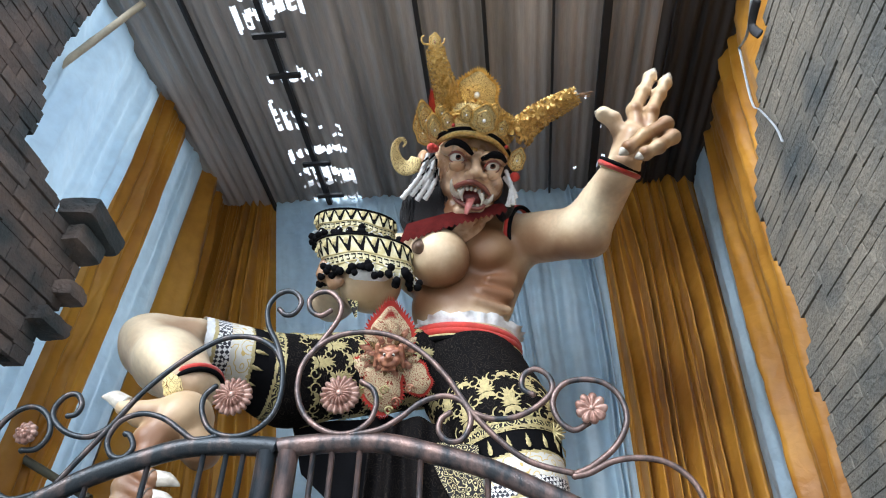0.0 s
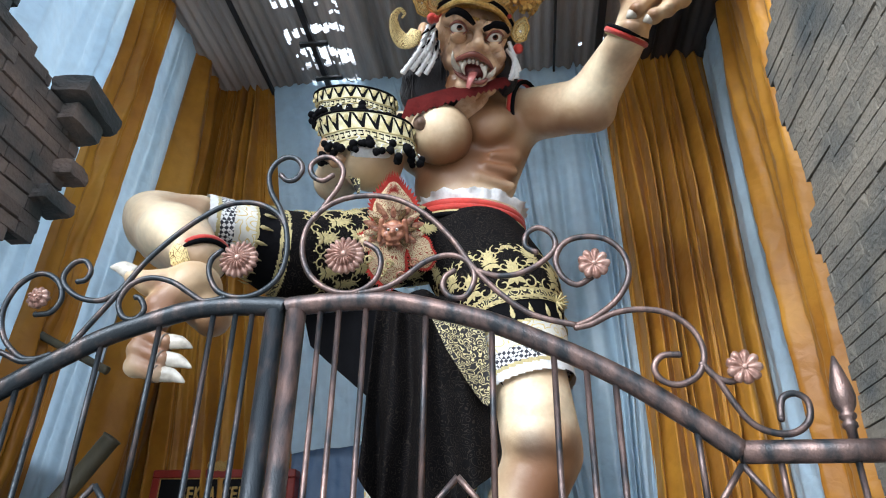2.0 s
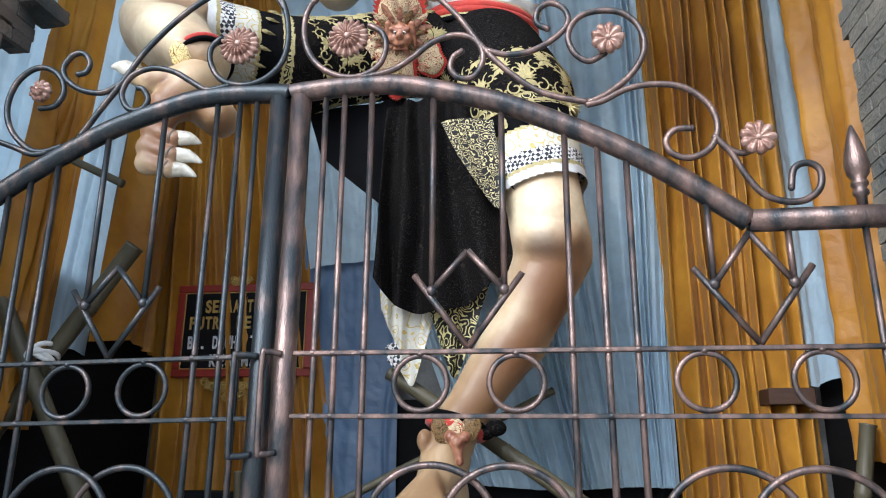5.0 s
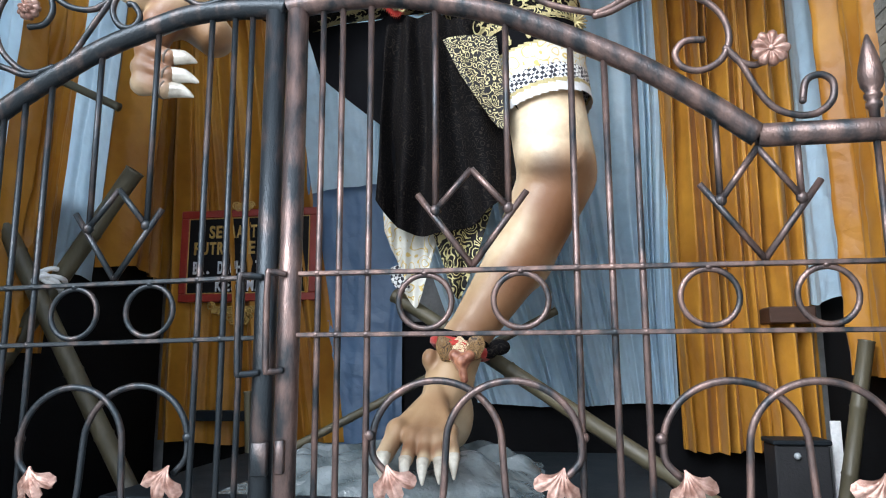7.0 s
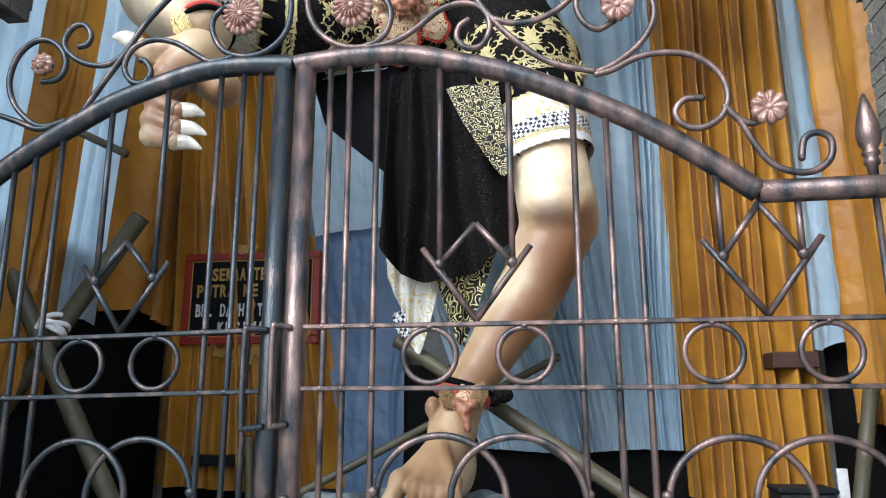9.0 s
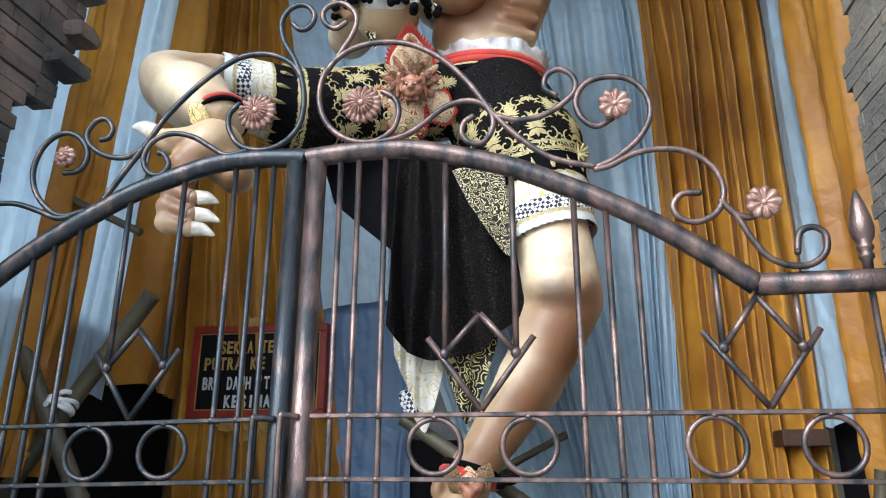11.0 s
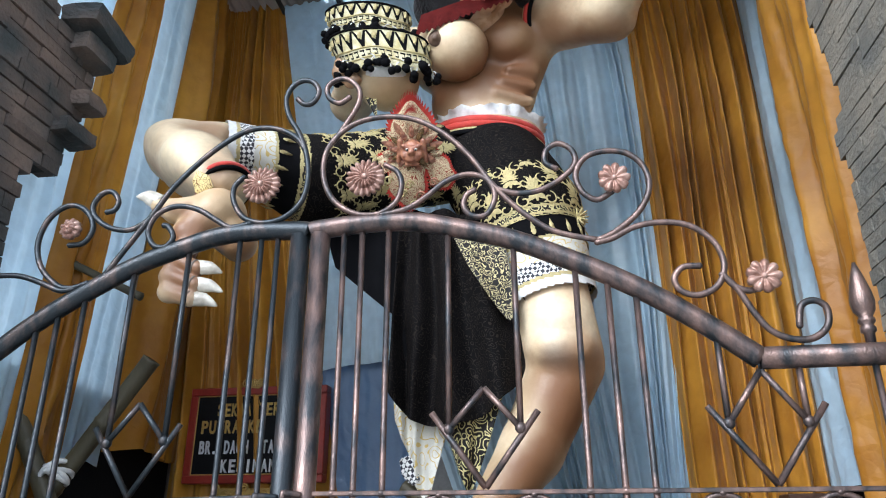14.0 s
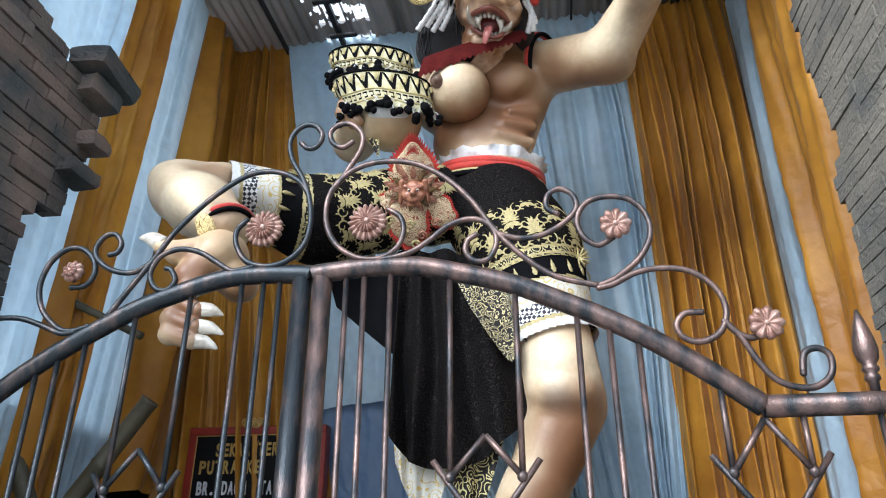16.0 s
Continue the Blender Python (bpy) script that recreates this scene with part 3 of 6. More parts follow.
def hole(x, y):
    """Torn patches of the roof sheet, strung along two purlins."""
    h = False
    for cx, sx, chance in ((-1.24, 0.24, 0.10), (0.90, 0.17, -0.22)):
        if abs(x - cx) < sx:
            v = noise.noise((x * 1.6 + 7, y * 8.0, cx)) + 0.45 * noise.noise((x * 16, y * 14, 3)) - 0.25 * (math.sin(2 * math.pi * x / 0.076) > 0.6)
            h = h or v > 0.34 - chance
    return h


def roof_sheet():
    s = Shape()
    step, ystep = 0.0125, 0.03
    nx, ny = int((RIGHT - LEFT + 0.1) / step), int((BACK + 0.1 - 2.0) / ystep)
    verts, faces = [], []
    for i in range(nx + 1):
        x = LEFT - 0.05 + i * step
        panel = math.floor((x + 5) / 0.38)
        z = TOP + 0.010 * math.sin(2 * math.pi * x / 0.076) + 0.004 * (panel % 2) + (0.02 if (x + 5) % 0.38 < 0.03 else 0)
        for j in range(ny + 1):
            verts.append((x, 2.0 + j * ystep, z))
    for i in range(nx):
        for j in range(ny):
            x, y = LEFT - 0.05 + (i + 0.5) * step, 2.0 + (j + 0.5) * ystep
            if not hole(x, y):
                a = i * (ny + 1) + j
                faces.append((a, a + 1, a + ny + 2, a + ny + 1))
    # Sheets beyond x = 1.22 take the darker colour.
    banded(s, (verts, faces), lambda p: SHEET_DARK if p[0] > 1.22 else SHEET)
    return s


ceiling = tagged(part("ceiling", roof_sheet(), None), "dark stained corrugated roof sheets with torn holes", "ceiling", kind="structure")
for x, w in ((-1.27, 0.020), (-0.30, 0.014), (0.12, 0.012), (0.88, 0.026), (-1.75, 0.012), (0.55, 0.008), (1.30, 0.012)):
    tagged(part("roof_purlin", block(x - w, 2.05, TOP - 0.065, x + w, BACK + 0.1, TOP - 0.022, 0.003), STEEL, smooth=False), "black steel purlin under the roof sheets", "beam", "roof purlins", "structure")
for x, y in ((-1.25, 2.42), (-1.24, 2.75), (-1.24, 3.62), (-1.22, 4.0)):
    tagged(part("roof_bracket", block(x - 0.12, y - 0.02, TOP - 0.09, x + 0.10, y + 0.02, TOP - 0.066, 0.003), STEEL, smooth=False), "short black steel cleat on the purlin", "beam", "roof cleats", "structure")


def curtain(plane, at, e0, e1, z0, z1, mat, label, folds=9, amp=0.045, seed=0, lift=0.0, name="curtain", sag=0.0):
    """Hung cloth in the plane x or y = at. e0, e1: its two edges, each through two (u, z) points."""
    def edge(e, z):
        (u0, a), (u1, b) = e
        return u0 + (u1 - u0) * (z - a) / (b - a)
    n, m = int(folds * 16), 90
    rnd = random.Random(seed)
    cuts = sorted(rnd.random() for _ in range(folds - 1))
    cuts = [0.72 * c + 0.28 * (k + 1) / folds for k, c in enumerate(cuts)]
    knots, deep = [0.0, *cuts, 1.0], [rnd.uniform(0.2, 1.45) for _ in range(folds + 1)]
    verts, faces = [], []
    side = -1 if plane == "y" else (1 if at < 0 else -1)
    for j in range(m + 1):
        t = j / m
        for i in range(n + 1):
            s = i / n
            z = z0 + (z1 - z0) * t + (1 - t) ** 8 * (0.012 * math.sin(s * 7.1 + seed) + 0.03 * noise.noise((s * 2, seed, 1)) + sag * (s - 0.5))
            a, b = edge(e0, z), edge(e1, z)
            u = a + (b - a) * s
            g = min(max(s + 0.7 / folds * noise.noise((s * 3.5, t * 2.2, seed)), 0), 1)
            w = float(np.interp(g, knots, range(folds + 1)))
            k = min(int(w), folds - 1)
            q = w - k
            hill = (1 - math.cos(2 * math.pi * q)) / 2
            lean = 0.5 + 0.4 * math.sin(k * 2.4 + seed)
            d = amp * deep[k] * (hill ** (0.55 + 0.7 * lean)) * (0.8 + 0.35 * t + 0.25 * noise.noise((k * 3.3, t * 2.0, seed)))
            d += 0.17 * amp * (1 - math.cos(2 * math.pi * (w * 3 + 0.8 * noise.noise((s * 6, t * 3, seed))))) / 2 * (0.45 + 0.75 * t * t)
            d *= 1 - 0.6 * max(0.0, (t - 0.72) / 0.28) ** 1.5
            d += 0.016 * noise.noise((u * 2.2, z * 1.1, seed + 9)) + 0.008 * noise.noise((u * 9 + z * 4, z * 6, seed)) + 0.005 * noise.noise((u * 22 + z * 16, z * 18 - u * 6, seed))
            e = min(1.0, min(s, 1 - s) * folds * 0.9)
            d = abs(d + 0.2 * amp) * (0.3 + 0.7 * e * e * (3 - 2 * e)) + lift
            verts.append((u, at + side * d, z) if plane == "y" else (at + side * d, u, z))
    for j in range(m):
        for i in range(n):
            a = j * (n + 1) + i
            faces.append((a, a + 1, a + n + 2, a + n + 1))
    return tagged(part(name, (verts, faces), mat), label, "curtain", "hall curtains")


AMBERL, BLUEL = "amber satin curtain hanging in folds on the hall wall", "powder blue satin curtain hanging in folds on the hall wall"
B = 4.20
back_l = ((-1.650, 4.539), (-1.273, 2.293))
back_r = ((0.915, 4.268), (0.964, 1.170))
curtain("y", B, ((LEFT, 0), (LEFT, 5)), back_l, 0.56, TOP + 0.02, AMBER, AMBERL, 8, 0.13, 1)
curtain("y", B, ((back_l[0][0] - 0.05, 5), (-0.62, 2.0)), ((back_r[0][0] + 0.05, 5), (back_r[0][0] + 0.05, 0)), 0.80, TOP + 0.02, BLUE, BLUEL, 19, 0.09, 2, 0.012)
curtain("y", B, (back_l[0], back_l[1]), ((-0.62, 5), (-0.55, 2)), 2.16, TOP + 0.02, BLUE, "short powder blue satin curtain ending above another", 5, 0.035, 12, 0.05, sag=0.06)
curtain("y", B, ((-1.45, 5), (-1.2, 0)), ((-0.66, 5), (-0.66, 0)), 0.45, 2.6, BLUEDEEP, "lower deep blue satin curtain with shade put into its colour", 4, 0.03, 22, 0.0)
curtain("y", B, back_r, ((RIGHT - 0.06, 5), (RIGHT - 0.02, 0)), 0.56, TOP + 0.02, AMBER, AMBERL, 10, 0.14, 3, 0.03)
# side wall towards the dark brick pier
side_a = ((3.672, 4.954), (3.569, 3.679))
side_b = ((3.287, 4.600), (3.207, 3.451))
side_c = ((2.809, 4.160), (2.733, 2.962))
curtain("x", LEFT, ((B, 0), (B, 5)), side_a, 1.58, TOP + 0.02, AMBER, AMBERL, 4, 0.10, 4, 0.015)
curtain("x", LEFT, side_a, side_b, 1.5, TOP + 0.02, BLUE, BLUEL, 2, 0.025, 5, 0.02)
curtain("x", LEFT, side_b, side_c, 1.1, TOP + 0.02, AMBER, AMBERL, 4, 0.10, 6, 0.02)
side_d = tuple((y + 0.16, z) for y, z in side_c)
curtain("x", LEFT - 0.015, side_d, ((1.75, 5), (1.75, 0)), 1.1, TOP + 0.25, BLUE, BLUEL, 5, 0.07, 7, 0.0)
# side wall towards the grey brick pier
curtain("x", RIGHT, ((B, 0), (B, 5)), ((3.74, 5), (3.62, 0)), 1.36, TOP + 0.02, BLUE, "narrow powder blue satin curtain in the corner", 3, 0.03, 8, 0.05)
curtain("x", RIGHT, ((3.78, 5), (3.66, 0)), ((1.9, 5), (1.9, 0)), 1.0, TOP + 0.02, AMBER, "bright amber satin curtain gathered at its hem", 9, 0.11, 9, 0.02)
# Black sheets added to keep the strip below the curtain hems dark.
tagged(part("skirting_cloth", block(LEFT + 0.02, BACK + 0.03, 0.006, RIGHT - 0.02, BACK + 0.06, 1.3, 0.004), BLACKCLOTH), "black sheet behind the foot of the curtains", "cloth", kind="structure")
tagged(part("skirting_cloth", block(LEFT - 0.03, 2.0, 0.006, LEFT - 0.005, BACK - 0.03, 1.9, 0.004), BLACKCLOTH), "black sheet behind the foot of the curtains", "cloth", kind="structure")
tagged(part("skirting_cloth", block(RIGHT + 0.005, 2.0, 0.006, RIGHT + 0.03, BACK - 0.03, 1.5, 0.004), BLACKCLOTH), "black sheet behind the foot of the curtains", "cloth", kind="structure")

# ---- the wrought iron gate ----
GY = 1.70


def bar(line, r, name, parent, n=8, k=4, label=""):
    pts = [(x, GY, z) for x, z in line]
    return part(name, tube(glide(pts, k) if len(pts) > 2 else pts, r, n), IRON, parent, label)


def rosette(c, r, petals, parent, layers=2):
    """A pressed metal flower with fluted petals."""
    s = Shape()
    for layer in range(layers):
        rr, lift = r * (1 - 0.36 * layer), 0.010 * layer
        n = petals * 8
        verts, faces = [(0, -lift - 0.014 * rr / r, 0)], []
        rows = 6
        for j in range(1, rows + 1):
            t = j / rows
            for i in range(n):
                a = 2 * math.pi * i / n
                lobe = abs(math.cos(a * petals / 2))
                rad = rr * t * (0.80 + 0.20 * lobe ** 0.6) if j > 3 else rr * t * (0.92 + 0.08 * lobe)
                dep = -lift - 0.016 * math.sin(t * 2.6) * (0.45 + 0.55 * lobe) - 0.004
                verts.append((rad * math.cos(a), dep, rad * math.sin(a)))
        back = len(verts)
        for i in range(n):
            verts.append((verts[back - n + i][0] * 0.96, 0.004, verts[back - n + i][2] * 0.96))
        for i in range(n):
            faces.append((0, 1 + i, 1 + (i + 1) % n))
            for j in range(rows):
                a, b = 1 + j * n + i, 1 + j * n + (i + 1) % n
                faces.append((a, a + n, b + n, b))
        faces.append(tuple(back + i for i in range(n))[::-1])
        s.add((verts, faces), COPPER)
    s.add(ball((0, -0.014 - 0.010 * (layers - 1), 0), (r * 0.16, r * 0.10, r * 0.16), 10, 6), COPPER)
    return part("rosette", s, None, parent, "rose copper pressed metal flower", at=pose(*c))


def leaf_tip(c, side, parent):
    """A pressed leaf welded to the end of a scroll."""
    n, m = 18, 10
    verts, faces = [], []
    for j in range(m):
        t = j / (m - 1)
        for i in range(n + 1):
            s = i / n * 2 - 1
            lobe = abs(math.cos(s * 4.71))
            rad = 0.006 + 0.092 * t * (0.70 + 0.30 * lobe ** 0.5 - 0.12 * s * s)
            ang = s * (0.35 + 0.55 * t) + side * 0.35
            verts.append((rad * math.sin(ang), -0.012 - 0.014 * math.sin(t * 2.4) - 0.007 * t * math.cos(s * 18.8) + 0.018 * t * t * abs(s), 0.02 - rad * math.cos(ang)))
    for j in range(m - 1):
        for i in range(n):
            a = j * (n + 1) + i
            faces.append((a, a + 1, a + n + 2, a + n + 1))
    k = len(verts)
    verts += [(x, y + 0.004, z) for x, y, z in verts]
    faces += [tuple(i + k for i in f[::-1]) for f in faces]
    return part("leaf", (verts, faces), COPPER, parent, "rose copper pressed metal leaf", at=pose(c[0], GY, c[1]))


def circle_line(cx, cz, r, a0=0, a1=360, n=24):
    return [(cx + r * math.cos(radians(a0 + (a1 - a0) * i / n)), cz + r * math.sin(radians(a0 + (a1 - a0) * i / n))) for i in range(n + 1)]


def gate_leaf(x0, side, sx, end, name, label):
    """One leaf: its meeting post at x0, growing towards side (1 or -1)."""
    global IRON
    IRON = IRON_R if side > 0 else IRON_L
    g = tagged(new(name), label, "gate", "gate leaves", "structure")

    def X(d):
        return x0 + side * d * sx
    part("post", tube([(x0, GY, 0.06), (x0, GY, 2.035)], 0.030, 16), IRON, g)
    arc = [(X(d), z) for d, z in ((-0.030 / sx, 2.046), (0.0, 2.052), (0.15, 2.062), (0.29, 2.057), (0.43, 2.025), (0.58, 1.982), (0.71, 1.925), (0.84, 1.862), (0.95, 1.80), (1.053, 1.731), (1.14, 1.667), (1.220, 1.603))]
    bar(arc, 0.030, "top_rail", g, 16)
    part("side_rail", tube([(X(1.216), GY, 1.604), (end, GY, 1.606)], 0.030, 16), IRON, g)
    part("hinge_post", tube([(end, GY, 0.05), (end, GY, 1.63)], 0.032, 16), IRON, g)
    part("foot_rail", tube([(x0, GY, 0.12), (end, GY, 0.12)], 0.028, 12), IRON, g)
    for z in (1.279, 1.116, 0.42):
        part("flat_rail", block(min(x0 + side * 0.024, end), GY - 0.014, z - 0.006, max(x0 + side * 0.024, end), GY + 0.010, z + 0.006, 0.002), IRON, g, smooth=False)

    def top(d):
        return float(np.interp(d, [0, 0.29, 0.43, 0.58, 0.71, 0.84, 1.053, 1.236, 3], [2.05, 2.055, 2.02, 1.98, 1.92, 1.86, 1.735, 1.60, 1.60])) - 0.02
    full = [0.078, 0.134, 0.214, 0.759, 0.847, 0.921, 1.495, 1.575, 1.655]
    for d in full:
        if abs(X(d) - x0) < abs(end - x0) - 0.05:
            lean = random.uniform(-0.003, 0.003)
            part("bar", tube([(X(d) + lean, GY, 0.12), (X(d), GY + 0.002, 1.2), (X(d) - lean, GY, top(d))], 0.0088, 8), IRON, g)
            for z in (1.279, 1.116):
                part("weld", ball((X(d), GY - 0.004, z), (0.014, 0.013, 0.010), 8, 5), IRON, g)
    for c, half in ((0.492, 0.0965), (1.213, 0.096)):
        low = 1.29
        apex = 1.548 if c < 1 else 1.572
        for s in (-1, 1):
            part("bar", tube([(X(c + s * half), GY, 1.445), (X(c + s * half), GY, top(c + s * half))], 0.0088, 8), IRON, g)
            part("arrow_bar", tube([(X(c), GY, low), (X(c + s * half * 1.5), GY, 1.485)], 0.0088, 8), IRON, g)
            part("arrow_bar", tube([(X(c), GY - 0.004, apex), (X(c + s * half * 0.98), GY - 0.004, 1.442)], 0.0088, 8), IRON, g)
            part("weld", ball((X(c + s * half), GY - 0.003, 1.44), (0.016, 0.014, 0.016), 8, 5), IRON, g)
            rx = c + s * (0.124 if c < 1 else 0.136)
            part("ring", tube([(x, GY - 0.002, z) for x, z in circle_line(X(rx), 1.199, 0.070, 0, 345)], 0.0078, 8, True), IRON, g)
            part("weld", ball((X(rx), GY - 0.004, 1.273), (0.012, 0.012, 0.008), 8, 5), IRON, g)
            # large crossing scrolls, each ending in a leaf
            cx = c + s * 0.097
            line = [(X(c + s * 0.222), 0.765)] + [(X(cx + s * 0.166 * math.cos(radians(a))), 0.842 + 0.155 * math.sin(radians(a))) for a in range(-15, 181, 15)] + [(X(c - s * 0.075), 0.74), (X(c - s * 0.085), 0.6), (X(c - s * 0.05), 0.46)]
            part("scroll", tube([(x, GY - 0.010 * s, z) for x, z in glide_2d(line)], 0.0092, 8), IRON, g)
            part("weld", ball((X(c + s * 0.268), GY, 0.86), (0.016, 0.012, 0.014), 8, 5), IRON, g)
            leaf_tip((X(c + s * 0.222), 0.775), side * -s * 1.0, g)
    # pull handle and hasp on the meeting post
    px = x0 - 0.052 if side < 0 else x0 - 0.040
    part("handle", tube(glide([(x0, GY - 0.03, 1.275), (px + 0.010, GY - 0.052, 1.278), (px, GY - 0.058, 1.26), (px + 0.003, GY - 0.058, 1.04), (px + 0.012, GY - 0.052, 1.022), (x0, GY - 0.03, 1.025)], 5), 0.0085, 8), IRON, g)
    part("hasp", block(x0 - 0.012, GY - 0.045, 0.765, x0 + 0.012 + 0.02 * (side < 0), GY - 0.025, 0.85, 0.004), IRON, g)
    return g


def glide_2d(line):
    return [(p.x, p.z) for p in glide([(x, 0, z) for x, z in line], 3)]


right_leaf = gate_leaf(-0.449, 1, 1.0, 1.34, "gate_leaf", "copper-rubbed dark wrought iron gate leaf, closed")
left_leaf = gate_leaf(-0.514, -1, 0.915, -1.90, "gate_leaf", "dark blue-black wrought iron gate leaf with copper wear, closed")
# the older leaf sags away from its meeting post
for piece in left_leaf.children:
    if piece.name.startswith("leaf"):
        piece.location.z -= 0.006 + 0.022 * max(0.0, -0.514 - piece.location.x)
    else:
        for v in piece.data.vertices:
            v.co.z -= (0.006 if v.co.z < 1.6 else 0.0) + 0.022 * max(0.0, -0.514 - v.co.x)
SR = 0.0092
for leaf, lines in ((left_leaf, (
        [(-0.550, 2.519), (-0.526, 2.497), (-0.496, 2.502), (-0.479, 2.541), (-0.500, 2.579), (-0.537, 2.591), (-0.573, 2.570), (-0.591, 2.522), (-0.575, 2.454), (-0.536, 2.386), (-0.506, 2.305), (-0.496, 2.219), (-0.511, 2.145), (-0.559, 2.095), (-0.626, 2.078), (-0.697, 2.100), (-0.737, 2.159), (-0.740, 2.211), (-0.712, 2.242)],
        [(-0.510, 2.321), (-0.546, 2.374), (-0.617, 2.413), (-0.701, 2.418), (-0.773, 2.387), (-0.862, 2.320), (-0.954, 2.221), (-1.019, 2.118), (-1.083, 2.024), (-1.139, 1.938)],
        [(-0.675, 2.079), (-0.739, 2.070), (-0.788, 2.098), (-0.855, 2.140), (-0.929, 2.157), (-0.992, 2.134), (-1.017, 2.077), (-0.991, 2.026), (-0.948, 2.019), (-0.928, 2.050), (-0.948, 2.086), (-0.964, 2.092)],
        [(-1.018, 2.116), (-1.079, 2.085), (-1.154, 2.098), (-1.213, 2.140), (-1.228, 2.181), (-1.205, 2.221), (-1.168, 2.227), (-1.140, 2.193), (-1.147, 2.161), (-1.173, 2.154)],
        [(-1.285, 2.045), (-1.237, 2.051), (-1.214, 2.093), (-1.232, 2.145), (-1.281, 2.183), (-1.336, 2.182), (-1.385, 2.135), (-1.401, 2.053), (-1.370, 1.972), (-1.302, 1.910), (-1.250, 1.898), (-1.198, 1.911)],
        [(-1.517, 1.954), (-1.438, 1.948), (-1.354, 1.919), (-1.289, 1.892), (-1.242, 1.894)])),
        (right_leaf, (
        [(-0.374, 2.507), (-0.406, 2.489), (-0.441, 2.511), (-0.451, 2.553), (-0.422, 2.580), (-0.379, 2.577), (-0.341, 2.532), (-0.344, 2.474), (-0.380, 2.407), (-0.419, 2.346)],
        [(-0.244, 2.246), (-0.207, 2.220), (-0.193, 2.173), (-0.211, 2.116), (-0.265, 2.082), (-0.338, 2.089), (-0.406, 2.136), (-0.443, 2.212), (-0.444, 2.297), (-0.410, 2.362), (-0.343, 2.409), (-0.251, 2.422), (-0.151, 2.401), (-0.055, 2.337), (0.024, 2.248), (0.090, 2.148), (0.165, 2.063), (0.258, 1.991), (0.380, 1.955)],
        [(-0.261, 2.077), (-0.179, 2.092), (-0.118, 2.127), (-0.054, 2.176), (0.014, 2.194), (0.069, 2.172), (0.093, 2.117), (0.069, 2.059), (0.026, 2.054), (-0.001, 2.084), (0.005, 2.121), (0.030, 2.139)],
        [(0.103, 2.136), (0.160, 2.118), (0.227, 2.124), (0.291, 2.157), (0.334, 2.204), (0.326, 2.251), (0.287, 2.275), (0.252, 2.255), (0.247, 2.213), (0.276, 2.192)],
        [(0.432, 2.102), (0.388, 2.080), (0.348, 2.110), (0.333, 2.166), (0.361, 2.218), (0.416, 2.237), (0.485, 2.225), (0.532, 2.172), (0.538, 2.101), (0.499, 2.031), (0.432, 1.977), (0.383, 1.955)],
        [(0.379, 1.948), (0.421, 1.957), (0.486, 1.988), (0.559, 1.997), (0.634, 1.982), (0.692, 1.931), (0.712, 1.864), (0.689, 1.804), (0.638, 1.778), (0.593, 1.790), (0.576, 1.826), (0.601, 1.859), (0.646, 1.861)],
        [(0.702, 1.832), (0.736, 1.790), (0.769, 1.721), (0.805, 1.670), (0.854, 1.647), (0.904, 1.648), (0.943, 1.679), (0.949, 1.727), (0.921, 1.748), (0.887, 1.734), (0.875, 1.683)],
        [(0.705, 1.832), (0.729, 1.799), (0.767, 1.783), (0.801, 1.798)]))):
    IRON = IRON_R if leaf is right_leaf else IRON_L
    for line in lines:
        part("scroll", tube(glide([(x, GY - 0.02, z) for x, z in line], 5), SR, 8), IRON, leaf)
        for x, z in (line[0], line[-1]):
            part("scroll_end", ball((x, GY - 0.02, z), SR * 1.05, 8, 6), IRON, leaf)
for c, r, n, leaf in (((-0.636, 1.660, 2.195), 0.062, 18, left_leaf), ((-1.273, 1.660, 2.090), 0.036, 9, left_leaf), ((-0.301, 1.660, 2.193), 0.062, 18, right_leaf)):
    rosette(c, r, n, leaf)
for c, leaf in (((0.440, 1.660, 2.134), right_leaf), ((0.801, 1.660, 1.814), right_leaf)):
    rosette(c, 0.047, 9, leaf, 1)
spire = lathe([(0.012, 0), (0.013, 0.03), (0.019, 0.035), (0.019, 0.045), (0.014, 0.052), (0.021, 0.060), (0.021, 0.068), (0.016, 0.074), (0.026, 0.09), (0.030, 0.115), (0.026, 0.145), (0.015, 0.19), (0.004, 0.225)], 18)
part("spire", spire, IRON, right_leaf, at=pose(1.046, GY, 1.628))
part("spire", spire, IRON, left_leaf, at=pose(-1.84, GY, 1.622))

